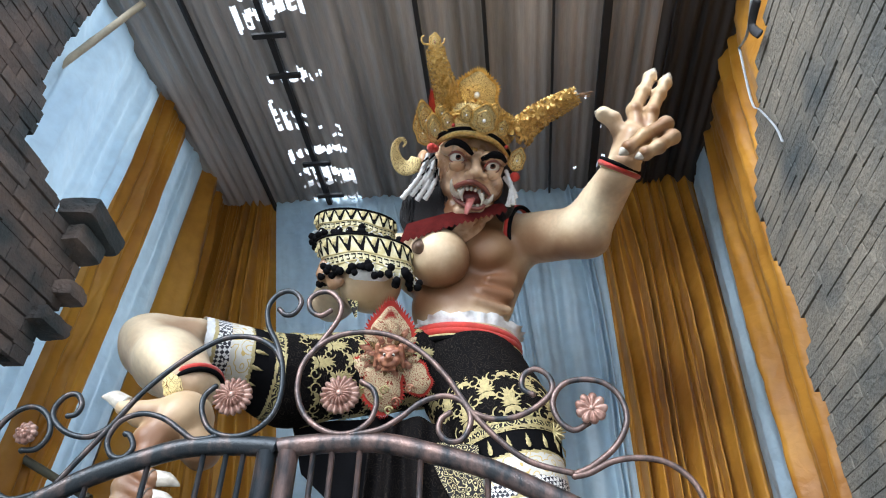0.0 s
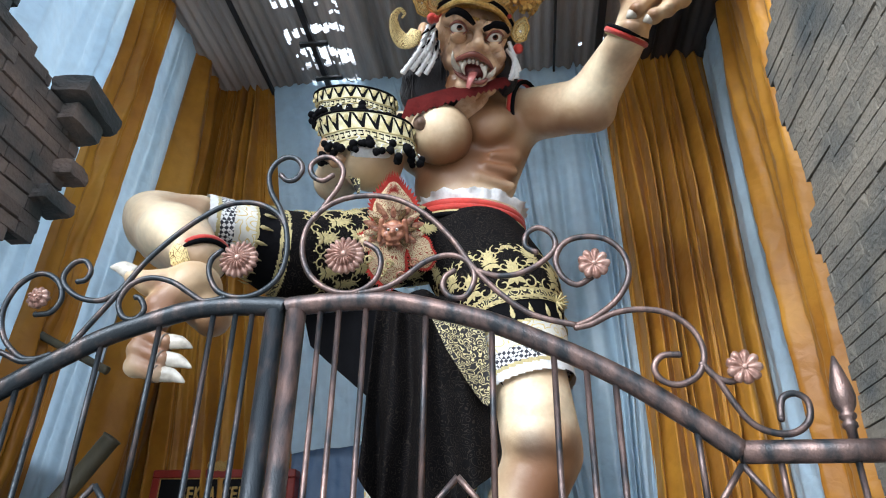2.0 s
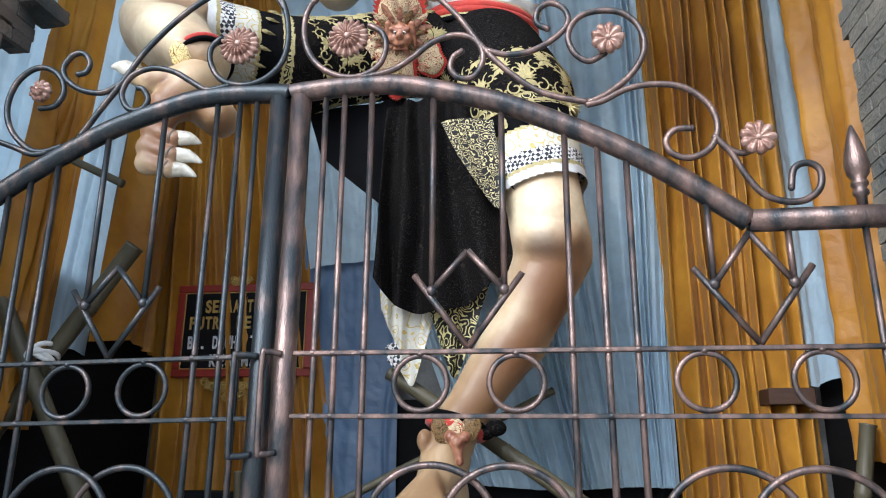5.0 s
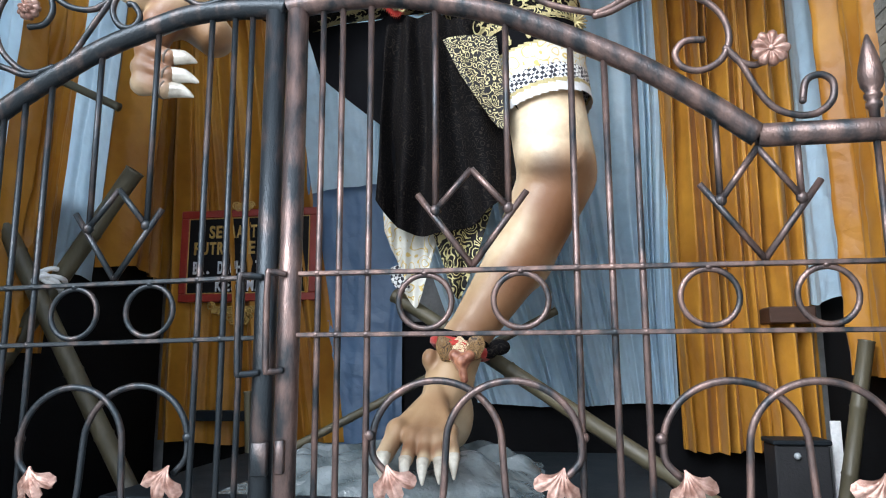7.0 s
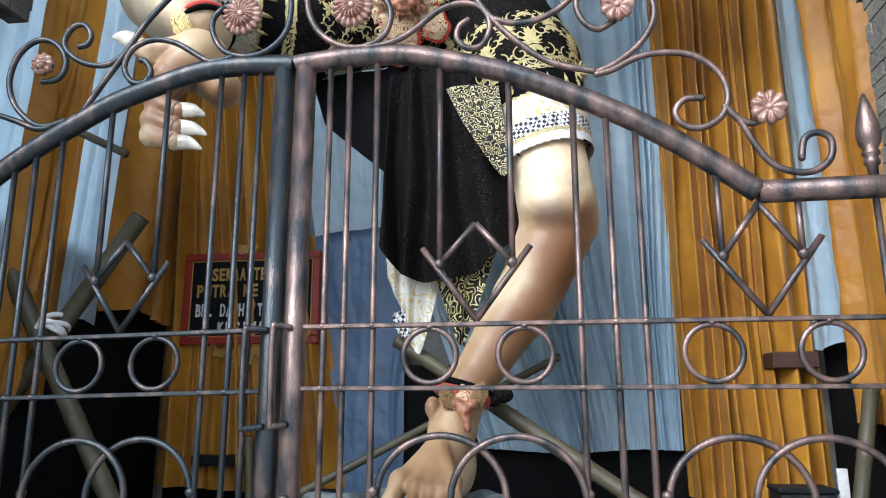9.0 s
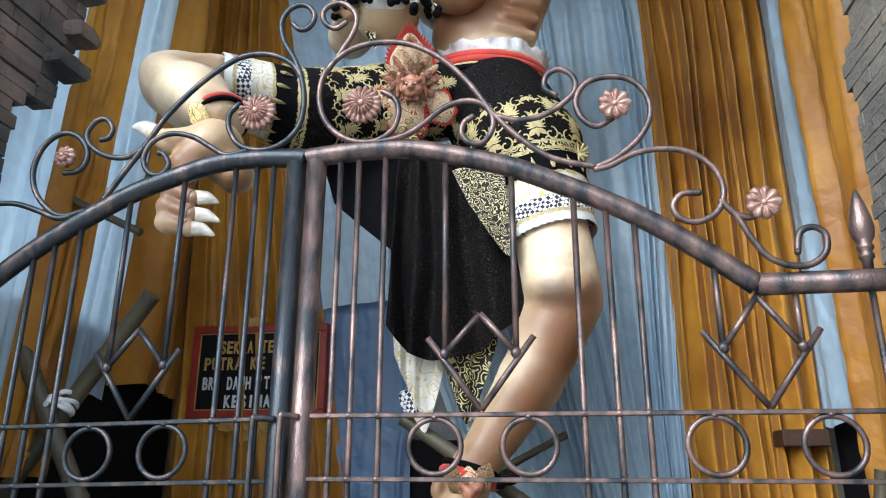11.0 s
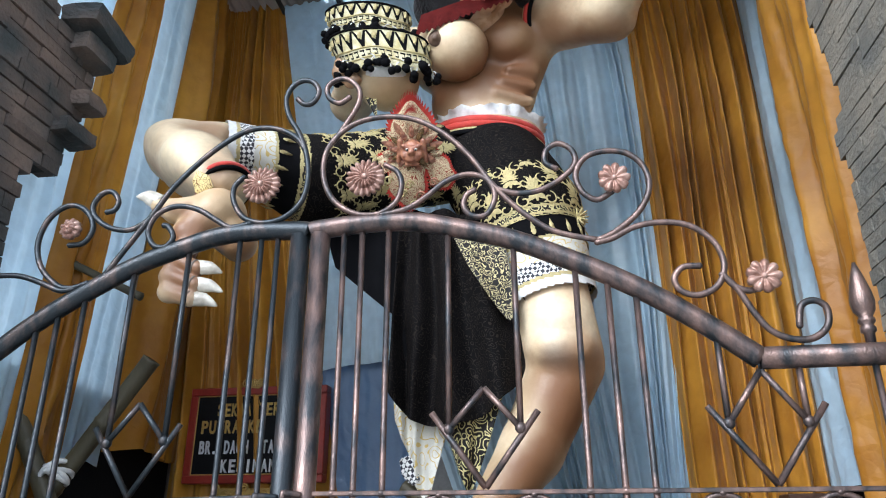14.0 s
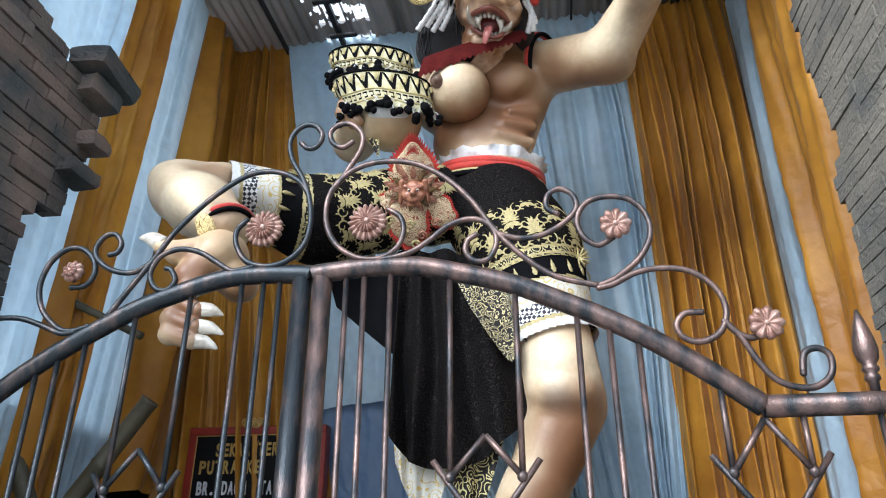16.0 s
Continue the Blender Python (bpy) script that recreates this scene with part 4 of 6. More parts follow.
# ---- brick piers of the gateway ----
def pier(name, x, side, y0, edge, z0, z1, mat, label, bh, bl, seed, near, rough=1.0):
    """Rough bricks on a core; edge(z) gives the far end of each course."""
    rnd = random.Random(seed)
    wall = tagged(new(name), label, "wall", "gateway piers", "structure")
    core = Shape()
    kinds = []
    for k in range(10):
        v, f = block(-0.5, -0.5, -0.5, 0.5, 0.5, 0.5, 0.02)
        v = [(a + 0.05 * noise.noise((a * 3, b * 3, c * 3 + k)), b + 0.018 * noise.noise((a * 4 + k, b * 5, c * 4)), c + 0.05 * noise.noise((a * 4, b * 4 + k, c * 4))) for a, b, c in v]
        kinds.append(Shape().add((v, f), mat).mesh("brick", False))
    rest = Shape()
    z, row, count = z0, 0, 0
    far_rest = []
    while z < z1:
        h = bh * rnd.uniform(0.92, 1.06)
        end = edge(z + h / 2)
        core.add(block(min(x + side * 0.03, x + side * 0.45), y0, z, max(x + side * 0.03, x + side * 0.45), end - 0.05, z + h, 0.001), MORTAR)
        y = y0 - rnd.random() * bl
        while y < end - 0.02:
            ln = bl * rnd.uniform(0.75, 1.15)
            b = min(y + ln, end + rnd.uniform(-0.015, 0.015))
            if b - y > 0.03:
                proud = rnd.uniform(-0.003, 0.003) * rough
                m = Matrix.Translation((x + side * 0.05 + proud, (y + b) / 2, z + h / 2)) @ Euler((rnd.uniform(-0.008, 0.008), rnd.uniform(-0.012, 0.012) * rough, rnd.uniform(-0.006, 0.006) * rough)).to_matrix().to_4x4() @ Matrix.Diagonal((0.10, b - y - rnd.uniform(0.001, 0.003) * rough, h - rnd.uniform(0.0015, 0.0035) * rough, 1))
                if near(y, z) and count < 300:
                    o = new("brick", rnd.choice(kinds))
                    o.matrix_world = m
                    o.parent = wall
                    count += 1
                else:
                    far_rest.append(m)
            y += ln
        z += h
        row += 1
    for i, m in enumerate(far_rest):
        me = kinds[i % 10]
        rest.add(([tuple(v.co) for v in me.vertices], [tuple(p.vertices) for p in me.polygons]), mat, m)
    part("core", core, None, wall, smooth=False)
    if far_rest:
        tagged(part("brickwork", rest, None, wall, smooth=False), kind="stuff")
    return wall


def left_edge(z):
    steps = [(0, 2.12), (2.62, 2.16), (2.72, 2.36), (2.98, 2.34), (3.04, 2.43), (3.26, 2.45), (3.38, 2.28), (3.44, 2.18), (3.50, 2.08), (3.58, 1.80), (3.68, 1.86), (3.82, 1.80), (3.95, 1.74), (4.2, 1.78), (5.2, 1.86)]
    return float(np.interp(z, *zip(*steps)))


def right_edge(z):
    steps = [(0, 2.38), (2.2, 2.38), (2.45, 2.34), (2.55, 2.41), (2.64, 2.40), (2.68, 2.31), (2.9, 2.33), (3.17, 2.41), (3.46, 2.41), (3.74, 2.13), (3.92, 1.97), (4.0, 1.70), (5, 1.5)]
    return float(np.interp(z, *zip(*steps)))


pier("wall_pier_left", -1.95, -1, 1.15, left_edge, 0.0, 4.9, BRICK_L, "rough mossy dark brick gateway pier", 0.066, 0.21, 3, lambda y, z: z > 2.55, 2.2)
pier("wall_pier_right", 1.38, 1, 0.85, right_edge, 0.0, 4.3, BRICK_R, "weathered grey brick gateway pier with thin joints", 0.058, 0.23, 4, lambda y, z: z > 2.25 and y > 1.1)


def broken_brick(a, b, c, size, turn, seed):
    """A chipped brick jutting out of the pier."""
    bm = bmesh.new()
    bmesh.ops.create_cube(bm, size=1)
    bmesh.ops.subdivide_edges(bm, edges=bm.edges[:], cuts=5, use_grid_fill=True)
    m = pose(a, b, c, *turn) @ Matrix.Diagonal((*size, 1))
    for v in bm.verts:
        p = v.co.copy()
        chip = 0.95 + 0.05 * noise.noise(p * 2.2 + Vector((seed, 0, 0)))
        cut = max(0.0, abs(p.x) + abs(p.y) + abs(p.z) - 1.30)
        v.co = m @ (p * (chip - 0.16 * cut))
        v.co += Vector((0.006, 0.006, 0.006)) * noise.noise(v.co * 40)
    bm.verts.index_update()
    out = [tuple(v.co) for v in bm.verts], [tuple(v.index for v in f.verts) for f in bm.faces]
    bm.free()
    return out


for k, (a, b, c, size, turn) in enumerate(((-1.90, 2.36, 3.475, (0.20, 0.34, 0.105), (-6, 4, 3)), (-1.93, 2.36, 3.36, (0.16, 0.22, 0.10), (-5, 0, -4)), (-1.93, 2.40, 3.10, (0.14, 0.16, 0.075), (4, 0, 5)), (-1.93, 2.34, 2.90, (0.14, 0.20, 0.075), (-3, 0, -3)))):
    tagged(part("brick", broken_brick(a, b, c, size, turn, k * 3.1), BRICK_L, bpy.data.objects["wall_pier_left"], smooth=False))

from mathutils.bvhtree import BVHTree

# ---- the giant effigy ----
st = Shape()
# torso
torso = [egg((-0.02, 2.86, 2.98), (0.265, 0.20, 0.20)), egg((-0.05, 2.86, 3.22), (0.255, 0.19, 0.24)), egg((-0.09, 2.85, 3.48), (0.33, 0.19, 0.23)),
         cone((-0.42, 2.84, 3.56), (0.24, 2.82, 3.60), 0.12, 0.13), cone((-0.06, 2.78, 3.55), (-0.02, 2.66, 3.80), 0.13, 0.12),
         cone((0.24, 2.80, 3.60), (0.557, 2.580, 3.470), 0.140, 0.130), cone((0.588, 2.550, 3.455), (0.773, 2.270, 3.614), 0.128, 0.084), egg((0.632, 2.56, 3.40), (0.075, 0.08, 0.07)),
         cone((0.12, 2.84, 3.22), (0.205, 2.80, 3.50), 0.105, 0.135), cone((-0.20, 2.76, 3.56), (0.13, 2.77, 3.66), 0.15, 0.145), egg((0.10, 2.68, 3.47), (0.13, 0.09, 0.12)),
         cone((-0.44, 2.84, 3.55), (-0.72, 2.80, 3.25), 0.12, 0.10), cone((-0.72, 2.80, 3.25), (-0.655, 2.550, 3.239), 0.10, 0.07)]
for k in range(3):
    torso.append(cone((0.05 + 0.03 * k, 2.685, 3.155 + 0.065 * k), (0.20 + 0.015 * k, 2.745, 3.125 + 0.085 * k), 0.014, 0.022))
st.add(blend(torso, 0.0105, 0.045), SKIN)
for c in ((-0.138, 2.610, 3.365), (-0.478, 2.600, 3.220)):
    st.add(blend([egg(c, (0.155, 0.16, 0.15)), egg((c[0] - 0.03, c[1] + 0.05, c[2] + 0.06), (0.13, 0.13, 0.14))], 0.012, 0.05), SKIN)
st.add(blend([egg((-0.215, 2.485, 3.353), (0.046, 0.022, 0.046)), egg((-0.220, 2.462, 3.340), (0.020, 0.020, 0.020))], 0.006, 0.015), DARKBROWN)
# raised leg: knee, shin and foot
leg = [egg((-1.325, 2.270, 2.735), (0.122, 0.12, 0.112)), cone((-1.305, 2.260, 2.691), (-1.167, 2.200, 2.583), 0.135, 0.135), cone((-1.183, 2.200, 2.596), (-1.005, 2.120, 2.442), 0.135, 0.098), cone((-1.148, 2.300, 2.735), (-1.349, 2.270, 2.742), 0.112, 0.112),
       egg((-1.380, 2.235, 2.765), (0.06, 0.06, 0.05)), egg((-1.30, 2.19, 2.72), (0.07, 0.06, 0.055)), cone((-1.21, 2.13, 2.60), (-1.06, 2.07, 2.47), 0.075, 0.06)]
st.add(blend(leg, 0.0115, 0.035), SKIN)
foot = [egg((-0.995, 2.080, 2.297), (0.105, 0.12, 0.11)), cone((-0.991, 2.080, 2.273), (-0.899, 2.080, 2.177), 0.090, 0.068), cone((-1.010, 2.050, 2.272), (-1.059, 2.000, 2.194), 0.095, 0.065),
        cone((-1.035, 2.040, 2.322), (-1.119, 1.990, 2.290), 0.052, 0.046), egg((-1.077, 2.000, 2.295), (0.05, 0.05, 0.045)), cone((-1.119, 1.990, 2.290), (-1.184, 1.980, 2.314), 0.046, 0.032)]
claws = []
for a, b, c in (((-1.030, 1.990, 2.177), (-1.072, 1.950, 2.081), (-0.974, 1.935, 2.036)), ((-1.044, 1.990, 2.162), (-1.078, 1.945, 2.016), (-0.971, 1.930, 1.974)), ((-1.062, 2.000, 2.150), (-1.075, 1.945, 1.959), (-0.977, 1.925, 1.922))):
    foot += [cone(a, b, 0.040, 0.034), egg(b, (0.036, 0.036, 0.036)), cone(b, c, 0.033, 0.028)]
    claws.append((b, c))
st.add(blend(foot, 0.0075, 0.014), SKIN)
# Dark strips laid between the toes stand for the shade in the gaps.
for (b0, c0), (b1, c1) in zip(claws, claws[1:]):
    st.add(tube(glide([Vector(b0).lerp(Vector(b1), 0.5) + Vector((0.05, 0.012, 0.01)), Vector(b0).lerp(Vector(b1), 0.5), Vector(c0).lerp(Vector(c1), 0.5)], 4), [0.006, 0.016, 0.008], 8), DARKBROWN)
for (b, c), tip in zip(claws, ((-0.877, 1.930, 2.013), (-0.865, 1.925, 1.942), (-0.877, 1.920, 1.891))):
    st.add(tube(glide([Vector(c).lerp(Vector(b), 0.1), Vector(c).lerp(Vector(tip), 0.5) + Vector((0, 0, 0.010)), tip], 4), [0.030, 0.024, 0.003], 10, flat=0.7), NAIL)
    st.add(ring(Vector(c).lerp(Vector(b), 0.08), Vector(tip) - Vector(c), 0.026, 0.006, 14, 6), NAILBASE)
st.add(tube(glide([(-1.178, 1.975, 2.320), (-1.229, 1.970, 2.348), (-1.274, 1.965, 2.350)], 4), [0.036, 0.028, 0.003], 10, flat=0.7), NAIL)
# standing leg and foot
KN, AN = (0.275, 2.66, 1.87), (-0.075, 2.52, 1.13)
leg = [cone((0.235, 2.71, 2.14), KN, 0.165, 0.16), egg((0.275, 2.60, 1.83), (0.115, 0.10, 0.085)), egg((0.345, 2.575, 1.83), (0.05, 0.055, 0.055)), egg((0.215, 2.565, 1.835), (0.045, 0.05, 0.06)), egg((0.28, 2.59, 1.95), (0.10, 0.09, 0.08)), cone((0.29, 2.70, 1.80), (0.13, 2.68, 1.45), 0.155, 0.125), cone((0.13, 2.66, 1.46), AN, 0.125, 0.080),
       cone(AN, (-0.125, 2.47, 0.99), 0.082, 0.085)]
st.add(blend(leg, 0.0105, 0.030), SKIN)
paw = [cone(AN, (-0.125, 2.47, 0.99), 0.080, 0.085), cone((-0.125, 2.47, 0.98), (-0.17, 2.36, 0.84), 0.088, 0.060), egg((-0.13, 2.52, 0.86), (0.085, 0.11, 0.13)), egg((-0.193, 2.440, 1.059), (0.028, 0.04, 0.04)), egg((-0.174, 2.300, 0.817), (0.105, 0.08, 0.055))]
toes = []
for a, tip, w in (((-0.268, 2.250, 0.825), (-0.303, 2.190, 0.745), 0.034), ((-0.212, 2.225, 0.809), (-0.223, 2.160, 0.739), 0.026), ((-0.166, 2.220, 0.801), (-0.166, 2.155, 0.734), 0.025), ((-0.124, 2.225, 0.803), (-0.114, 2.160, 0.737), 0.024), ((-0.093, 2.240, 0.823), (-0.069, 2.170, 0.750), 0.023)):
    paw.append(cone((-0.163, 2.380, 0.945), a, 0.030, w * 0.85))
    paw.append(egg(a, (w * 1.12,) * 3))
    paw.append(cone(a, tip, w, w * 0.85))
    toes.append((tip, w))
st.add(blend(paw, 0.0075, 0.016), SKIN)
for tip, w in toes:
    t = Vector(tip)
    st.add(tube(glide([t + Vector((0, -0.010, 0.01)), t + Vector((0.002, -0.035, -0.020)), t + Vector((0.004, -0.042, -0.062))], 4), [w * 0.85, w * 0.65, 0.003], 10, flat=0.7), NAIL)
st.add(ring((-0.09, 2.51, 1.10), (0.25, 0.15, 0.9), 0.098, 0.020), RED)
st.add(ring((-0.085, 2.51, 1.13), (0.25, 0.15, 0.9), 0.098, 0.012), BLACK)

# trousers: batik with a spear band, an ivory cuff and a check hem
BANDS = ((0.56, BATIKDIM), (0.575, GOLDTRIM), (0.60, BATIK), (0.615, GOLDTRIM), (0.73, BLACK), (0.745, GOLDTRIM), (0.86, CREAMGOLD), (0.935, POLENG), (0.955, GOLDTRIM), (1.0, WHITE))


def trouser(a, b, shapes, wrap, h=0.0125, k=0.06):
    """A leg of cloth banded along a to b, open at its hem."""
    def pick(p):
        t = along(a, b, p)
        if t < wrap + 0.05 * math.sin(p[0] * 20 + p[1] * 14):
            return BATIKDIM
        for lim, mat in BANDS:
            if t < lim:
                return mat
        return None
    cloth = blend(shapes, 0.0075, k)
    banded(st, cloth, pick)
    return cloth


def spears(a, b, t, r0, n, size, facing):
    """Gold spear heads set round a trouser band."""
    a, b = Vector(a), Vector(b)
    d = (b - a).normalized()
    u = (Vector(facing) - d * d.dot(Vector(facing))).normalized()
    w = d.cross(u)
    for i in range(n):
        q = 2 * math.pi * i / n
        out = u * math.cos(q) + w * math.sin(q)
        c = a.lerp(b, t) + out * r0
        tang = d.cross(out)
        prof = ((-1, 0.0), (-0.9, 0.35), (-0.45, 0.62), (-0.30, 0.45), (0.1, 0.50), (0.3, 0.32), (1.0, 0.0))
        vs = [c + d * (-z * size) + tang * (x * size * 0.55) + out * 0.003 for z, x in prof] + [c + d * (-z * size) - tang * (x * size * 0.55) + out * 0.003 for z, x in reversed(prof[1:-1])]
        vs.append(c + out * 0.012)
        m = len(vs) - 1
        st.add((vs, [(k, (k + 1) % m, m) for k in range(m)]), GOLDTRIM)


RA, RB = (-0.502, 2.720, 2.772), (-1.126, 2.300, 2.718)
raised = trouser(RA, RB, [cone((-0.25, 2.80, 2.84), (-0.783, 2.520, 2.649), 0.20, 0.195), cone((-0.783, 2.520, 2.649), (-1.153, 2.290, 2.721), 0.195, 0.135)], 0.05)
spears((-0.783, 2.520, 2.649), (-1.153, 2.290, 2.721), 0.37, 0.177, 16, 0.032, (0.2, -1, 0))
SA, SB = (0.06, 2.80, 2.86), (0.250, 2.705, 2.06)
standing = trouser(SA, SB, [cone((0.03, 2.84, 2.74), (0.15, 2.76, 2.50), 0.262, 0.245), cone((0.15, 2.76, 2.50), (0.26, 2.70, 2.00), 0.245, 0.192)], 0.34)
spears((0.15, 2.76, 2.50), (0.26, 2.70, 2.00), 0.37, 0.230, 18, 0.034, (0, -1, 0))



def key_band(a, b, t, r, n, size, facing):
    """A gold Greek key woven round a leg of cloth."""
    a, b = Vector(a), Vector(b)
    d = (b - a).normalized()
    u = (Vector(facing) - d * d.dot(Vector(facing))).normalized()
    w = d.cross(u)

    def at(q, v):
        return tuple(a.lerp(b, t) + d * v + (u * math.cos(q) + w * math.sin(q)) * (r + 0.004))
    step = 2 * math.pi / n
    for i in range(n):
        q = i * step
        for q0, q1, v0, v1 in ((0.05, 0.95, 0.8, 1.0), (0.75, 0.95, -1.0, 0.8), (0.30, 0.75, -1.0, -0.75), (0.30, 0.46, -0.75, 0.4), (0.46, 0.62, 0.15, 0.4)):
            st.add(([at(q + step * q0, size * v0), at(q + step * q1, size * v0), at(q + step * q1, size * v1), at(q + step * q0, size * v1)], [(0, 1, 2, 3)]), GOLDTRIM)


key_band((-0.783, 2.520, 2.649), (-1.153, 2.290, 2.721), 0.12, 0.190, 30, 0.022, (0.2, -1, 0))
key_band((0.15, 2.76, 2.50), (0.26, 2.70, 2.00), 0.24, 0.236, 34, 0.020, (0, -1, 0))


def scrollwork(cloth, a, b, ra, rb, facing, spans, size, seed):
    """Gilt lotus flowers, curls and leaves printed round a leg of cloth; spans: how far round and along."""
    a, b = Vector(a), Vector(b)
    d = (b - a).normalized()
    u = (Vector(facing) - d * d.dot(Vector(facing))).normalized()
    w = d.cross(u)
    L = (b - a).length
    rnd = random.Random(seed)
    skin = BVHTree.FromPolygons([tuple(v) for v in cloth[0]], cloth[1])

    def at(s, v, up=0.0):
        r = ra + (rb - ra) * v / L
        q = s / r
        out = u * math.cos(q) + w * math.sin(q)
        hit = skin.ray_cast(a + d * v + out * (r + 0.25), -out)[0]
        return tuple((hit or a + d * v + out * r) + out * (0.0035 + up))

    def leaf(s, v, ang, size, wide=0.24):
        cs, sn = math.cos(ang), math.sin(ang)
        line = [(0, 0), (0.3, 0.8), (0.55, 1.0), (0.8, 0.55), (1, 0), (0.8, -0.55), (0.55, -1.0), (0.3, -0.8)]
        vs = [at(s + (p * sn + q * wide * cs) * size, v + (-p * cs + q * wide * sn) * size) for p, q in line]
        vs.append(at(s + 0.55 * sn * size, v - 0.55 * cs * size, 0.004))
        st.add((vs, [(k, (k + 1) % 8, 8) for k in range(8)]), GOLDTRIM)

    def curl(s, v, ang, size, hand):
        pts = []
        for k in range(17):
            f = k / 16
            q = ang + hand * f * 6.6
            r = size * (1 - 0.78 * f)
            pts.append((s + r * math.sin(q), v - r * math.cos(q), size * (0.08 + 0.04 * math.sin(f * 3.1))))
        vs = []
        for k, (x, y, h) in enumerate(pts):
            x2, y2, _ = pts[min(k + 1, 16)]
            x1, y1, _ = pts[max(k - 1, 0)]
            l = math.hypot(x2 - x1, y2 - y1) or 1
            nx, ny = -(y2 - y1) / l, (x2 - x1) / l
            vs += [at(x + nx * h, y + ny * h), at(x, y, 0.003), at(x - nx * h, y - ny * h)]
        st.add((vs, [(k * 3 + j, k * 3 + j + 1, k * 3 + j + 4, k * 3 + j + 3) for k in range(16) for j in range(2)]), GOLDTRIM)
        for k in (3, 6, 9):
            x, y, h = pts[k]
            leaf(x, y, ang + hand * k / 16 * 6.6 + hand * 0.5, size * 0.6)

    s0, s1, v0, v1 = spans
    row, v = 0, v0
    while v < v1:
        s = s0 + (row % 2) * size * 1.5
        while s < s1:
            x, y = s + rnd.uniform(-0.1, 0.1) * size, v + rnd.uniform(-0.1, 0.1) * size
            for k in range(9):
                leaf(x, y, (k - 4) * 0.42, size * (1.0 - 0.09 * abs(k - 4)), 0.12)
            for k in range(5):
                leaf(x, y - size * 0.45, (k - 2) * 0.40, size * (0.95 - 0.12 * abs(k - 2)), 0.12)
            for hand in (-1, 1):
                curl(x + hand * size * 0.85, y + size * 0.55, 0.2 * hand, size * 0.52, hand)
                leaf(x, y + size * 0.1, hand * 2.3, size * 0.8)
            leaf(x, y + size * 0.05, 3.14, size * 0.7, 0.2)
            s += size * 3.0
        v += size * 1.55
        row += 1


scrollwork(raised, (-0.25, 2.80, 2.84), (-0.783, 2.520, 2.649), 0.20, 0.195, (0.2, -1, 0), (-0.34, 0.42, 0.06, 0.55), 0.052, 3)
scrollwork(standing, (0.15, 2.76, 2.50), (0.26, 2.70, 2.00), 0.246, 0.193, (0, -1, 0), (-0.44, 0.44, -0.16, 0.10), 0.064, 4)


def drape(cols, y, mat, fold=0.03, folds=5, seed=0, n=60, m=40, thick=0.006):
    """Hanging cloth between a row of top points and a row of bottom points."""
    tops = glide([(a[0], 0, a[1]) for a, b in cols], 10)
    lows = glide([(b[0], 0, b[1]) for a, b in cols], 10)
    k = len(tops)
    verts, faces = [], []
    for j in range(m + 1):
        t = j / m
        for i in range(k):
            p = tops[i].lerp(lows[i], t)
            s = i / (k - 1)
            d = fold * math.sin(s * folds * 6.28 + 1.5 * noise.noise((s * 4, t * 2, seed)) + seed) * (0.4 + 0.6 * t) + 0.02 * noise.noise((p.x * 8, p.z * 5, seed))
            verts.append((p.x, y + d, p.z))
    for j in range(m):
        for i in range(k - 1):
            a = j * k + i
            faces.append((a, a + 1, a + k + 1, a + k))
    o = len(verts)
    verts += [(x, yy + thick, z) for x, yy, z in verts]
    faces += [tuple(i + o for i in f[::-1]) for f in faces]
    st.add((verts, faces), mat)


drape([((-0.785, 2.507), (-0.711, 2.276)), ((-0.612, 2.513), (-0.485, 2.075)), ((-0.481, 2.520), (-0.332, 1.945)), ((-0.416, 2.531), (-0.311, 1.902)), ((-0.377, 2.529), (-0.353, 1.860)), ((-0.338, 2.527), (-0.402, 1.777)), ((-0.259, 2.480), (-0.325, 1.740))], 2.66, BLACK, 0.02, 3, 1)
drape([((-0.403, 2.450), (-0.432, 1.691)), ((-0.359, 2.475), (-0.378, 1.611)), ((-0.304, 2.486), (-0.327, 1.568)), ((-0.246, 2.497), (-0.236, 1.552)), ((-0.184, 2.493), (-0.143, 1.555)), ((-0.121, 2.463), (-0.026, 1.606)), ((-0.047, 2.432), (0.097, 1.715)), ((0.013, 2.349), (0.202, 1.895))], 2.60, BATIKDIM, 0.05, 4, 4)
drape([((-0.177, 1.933), (-0.222, 1.576)), ((-0.104, 1.929), (-0.147, 1.352)), ((-0.008, 1.925), (-0.100, 1.329)), ((0.063, 1.922), (0.032, 1.685))], 2.68, BATIK, 0.02, 2, 6)
drape([((-0.438, 1.692), (-0.431, 1.590)), ((-0.397, 1.691), (-0.377, 1.473)), ((-0.338, 1.689), (-0.338, 1.330)), ((-0.267, 1.687), (-0.284, 1.282)), ((-0.196, 1.685), (-0.211, 1.537))], 2.71, CREAMGOLD, 0.02, 3, 8)
drape([((-0.402, 1.428), (-0.392, 1.373)), ((-0.365, 1.443), (-0.350, 1.330)), ((-0.337, 1.416), (-0.319, 1.351))], 2.69, POLENG, 0.008, 2, 9)
drape([((-0.154, 2.336), (-0.086, 2.185)), ((-0.101, 2.349), (-0.003, 2.049)), ((-0.041, 2.351), (0.069, 1.952)), ((0.018, 2.343), (0.092, 1.980)), ((0.060, 2.336), (0.101, 2.022))], 2.52, GILTHEM, 0.006, 1, 11)
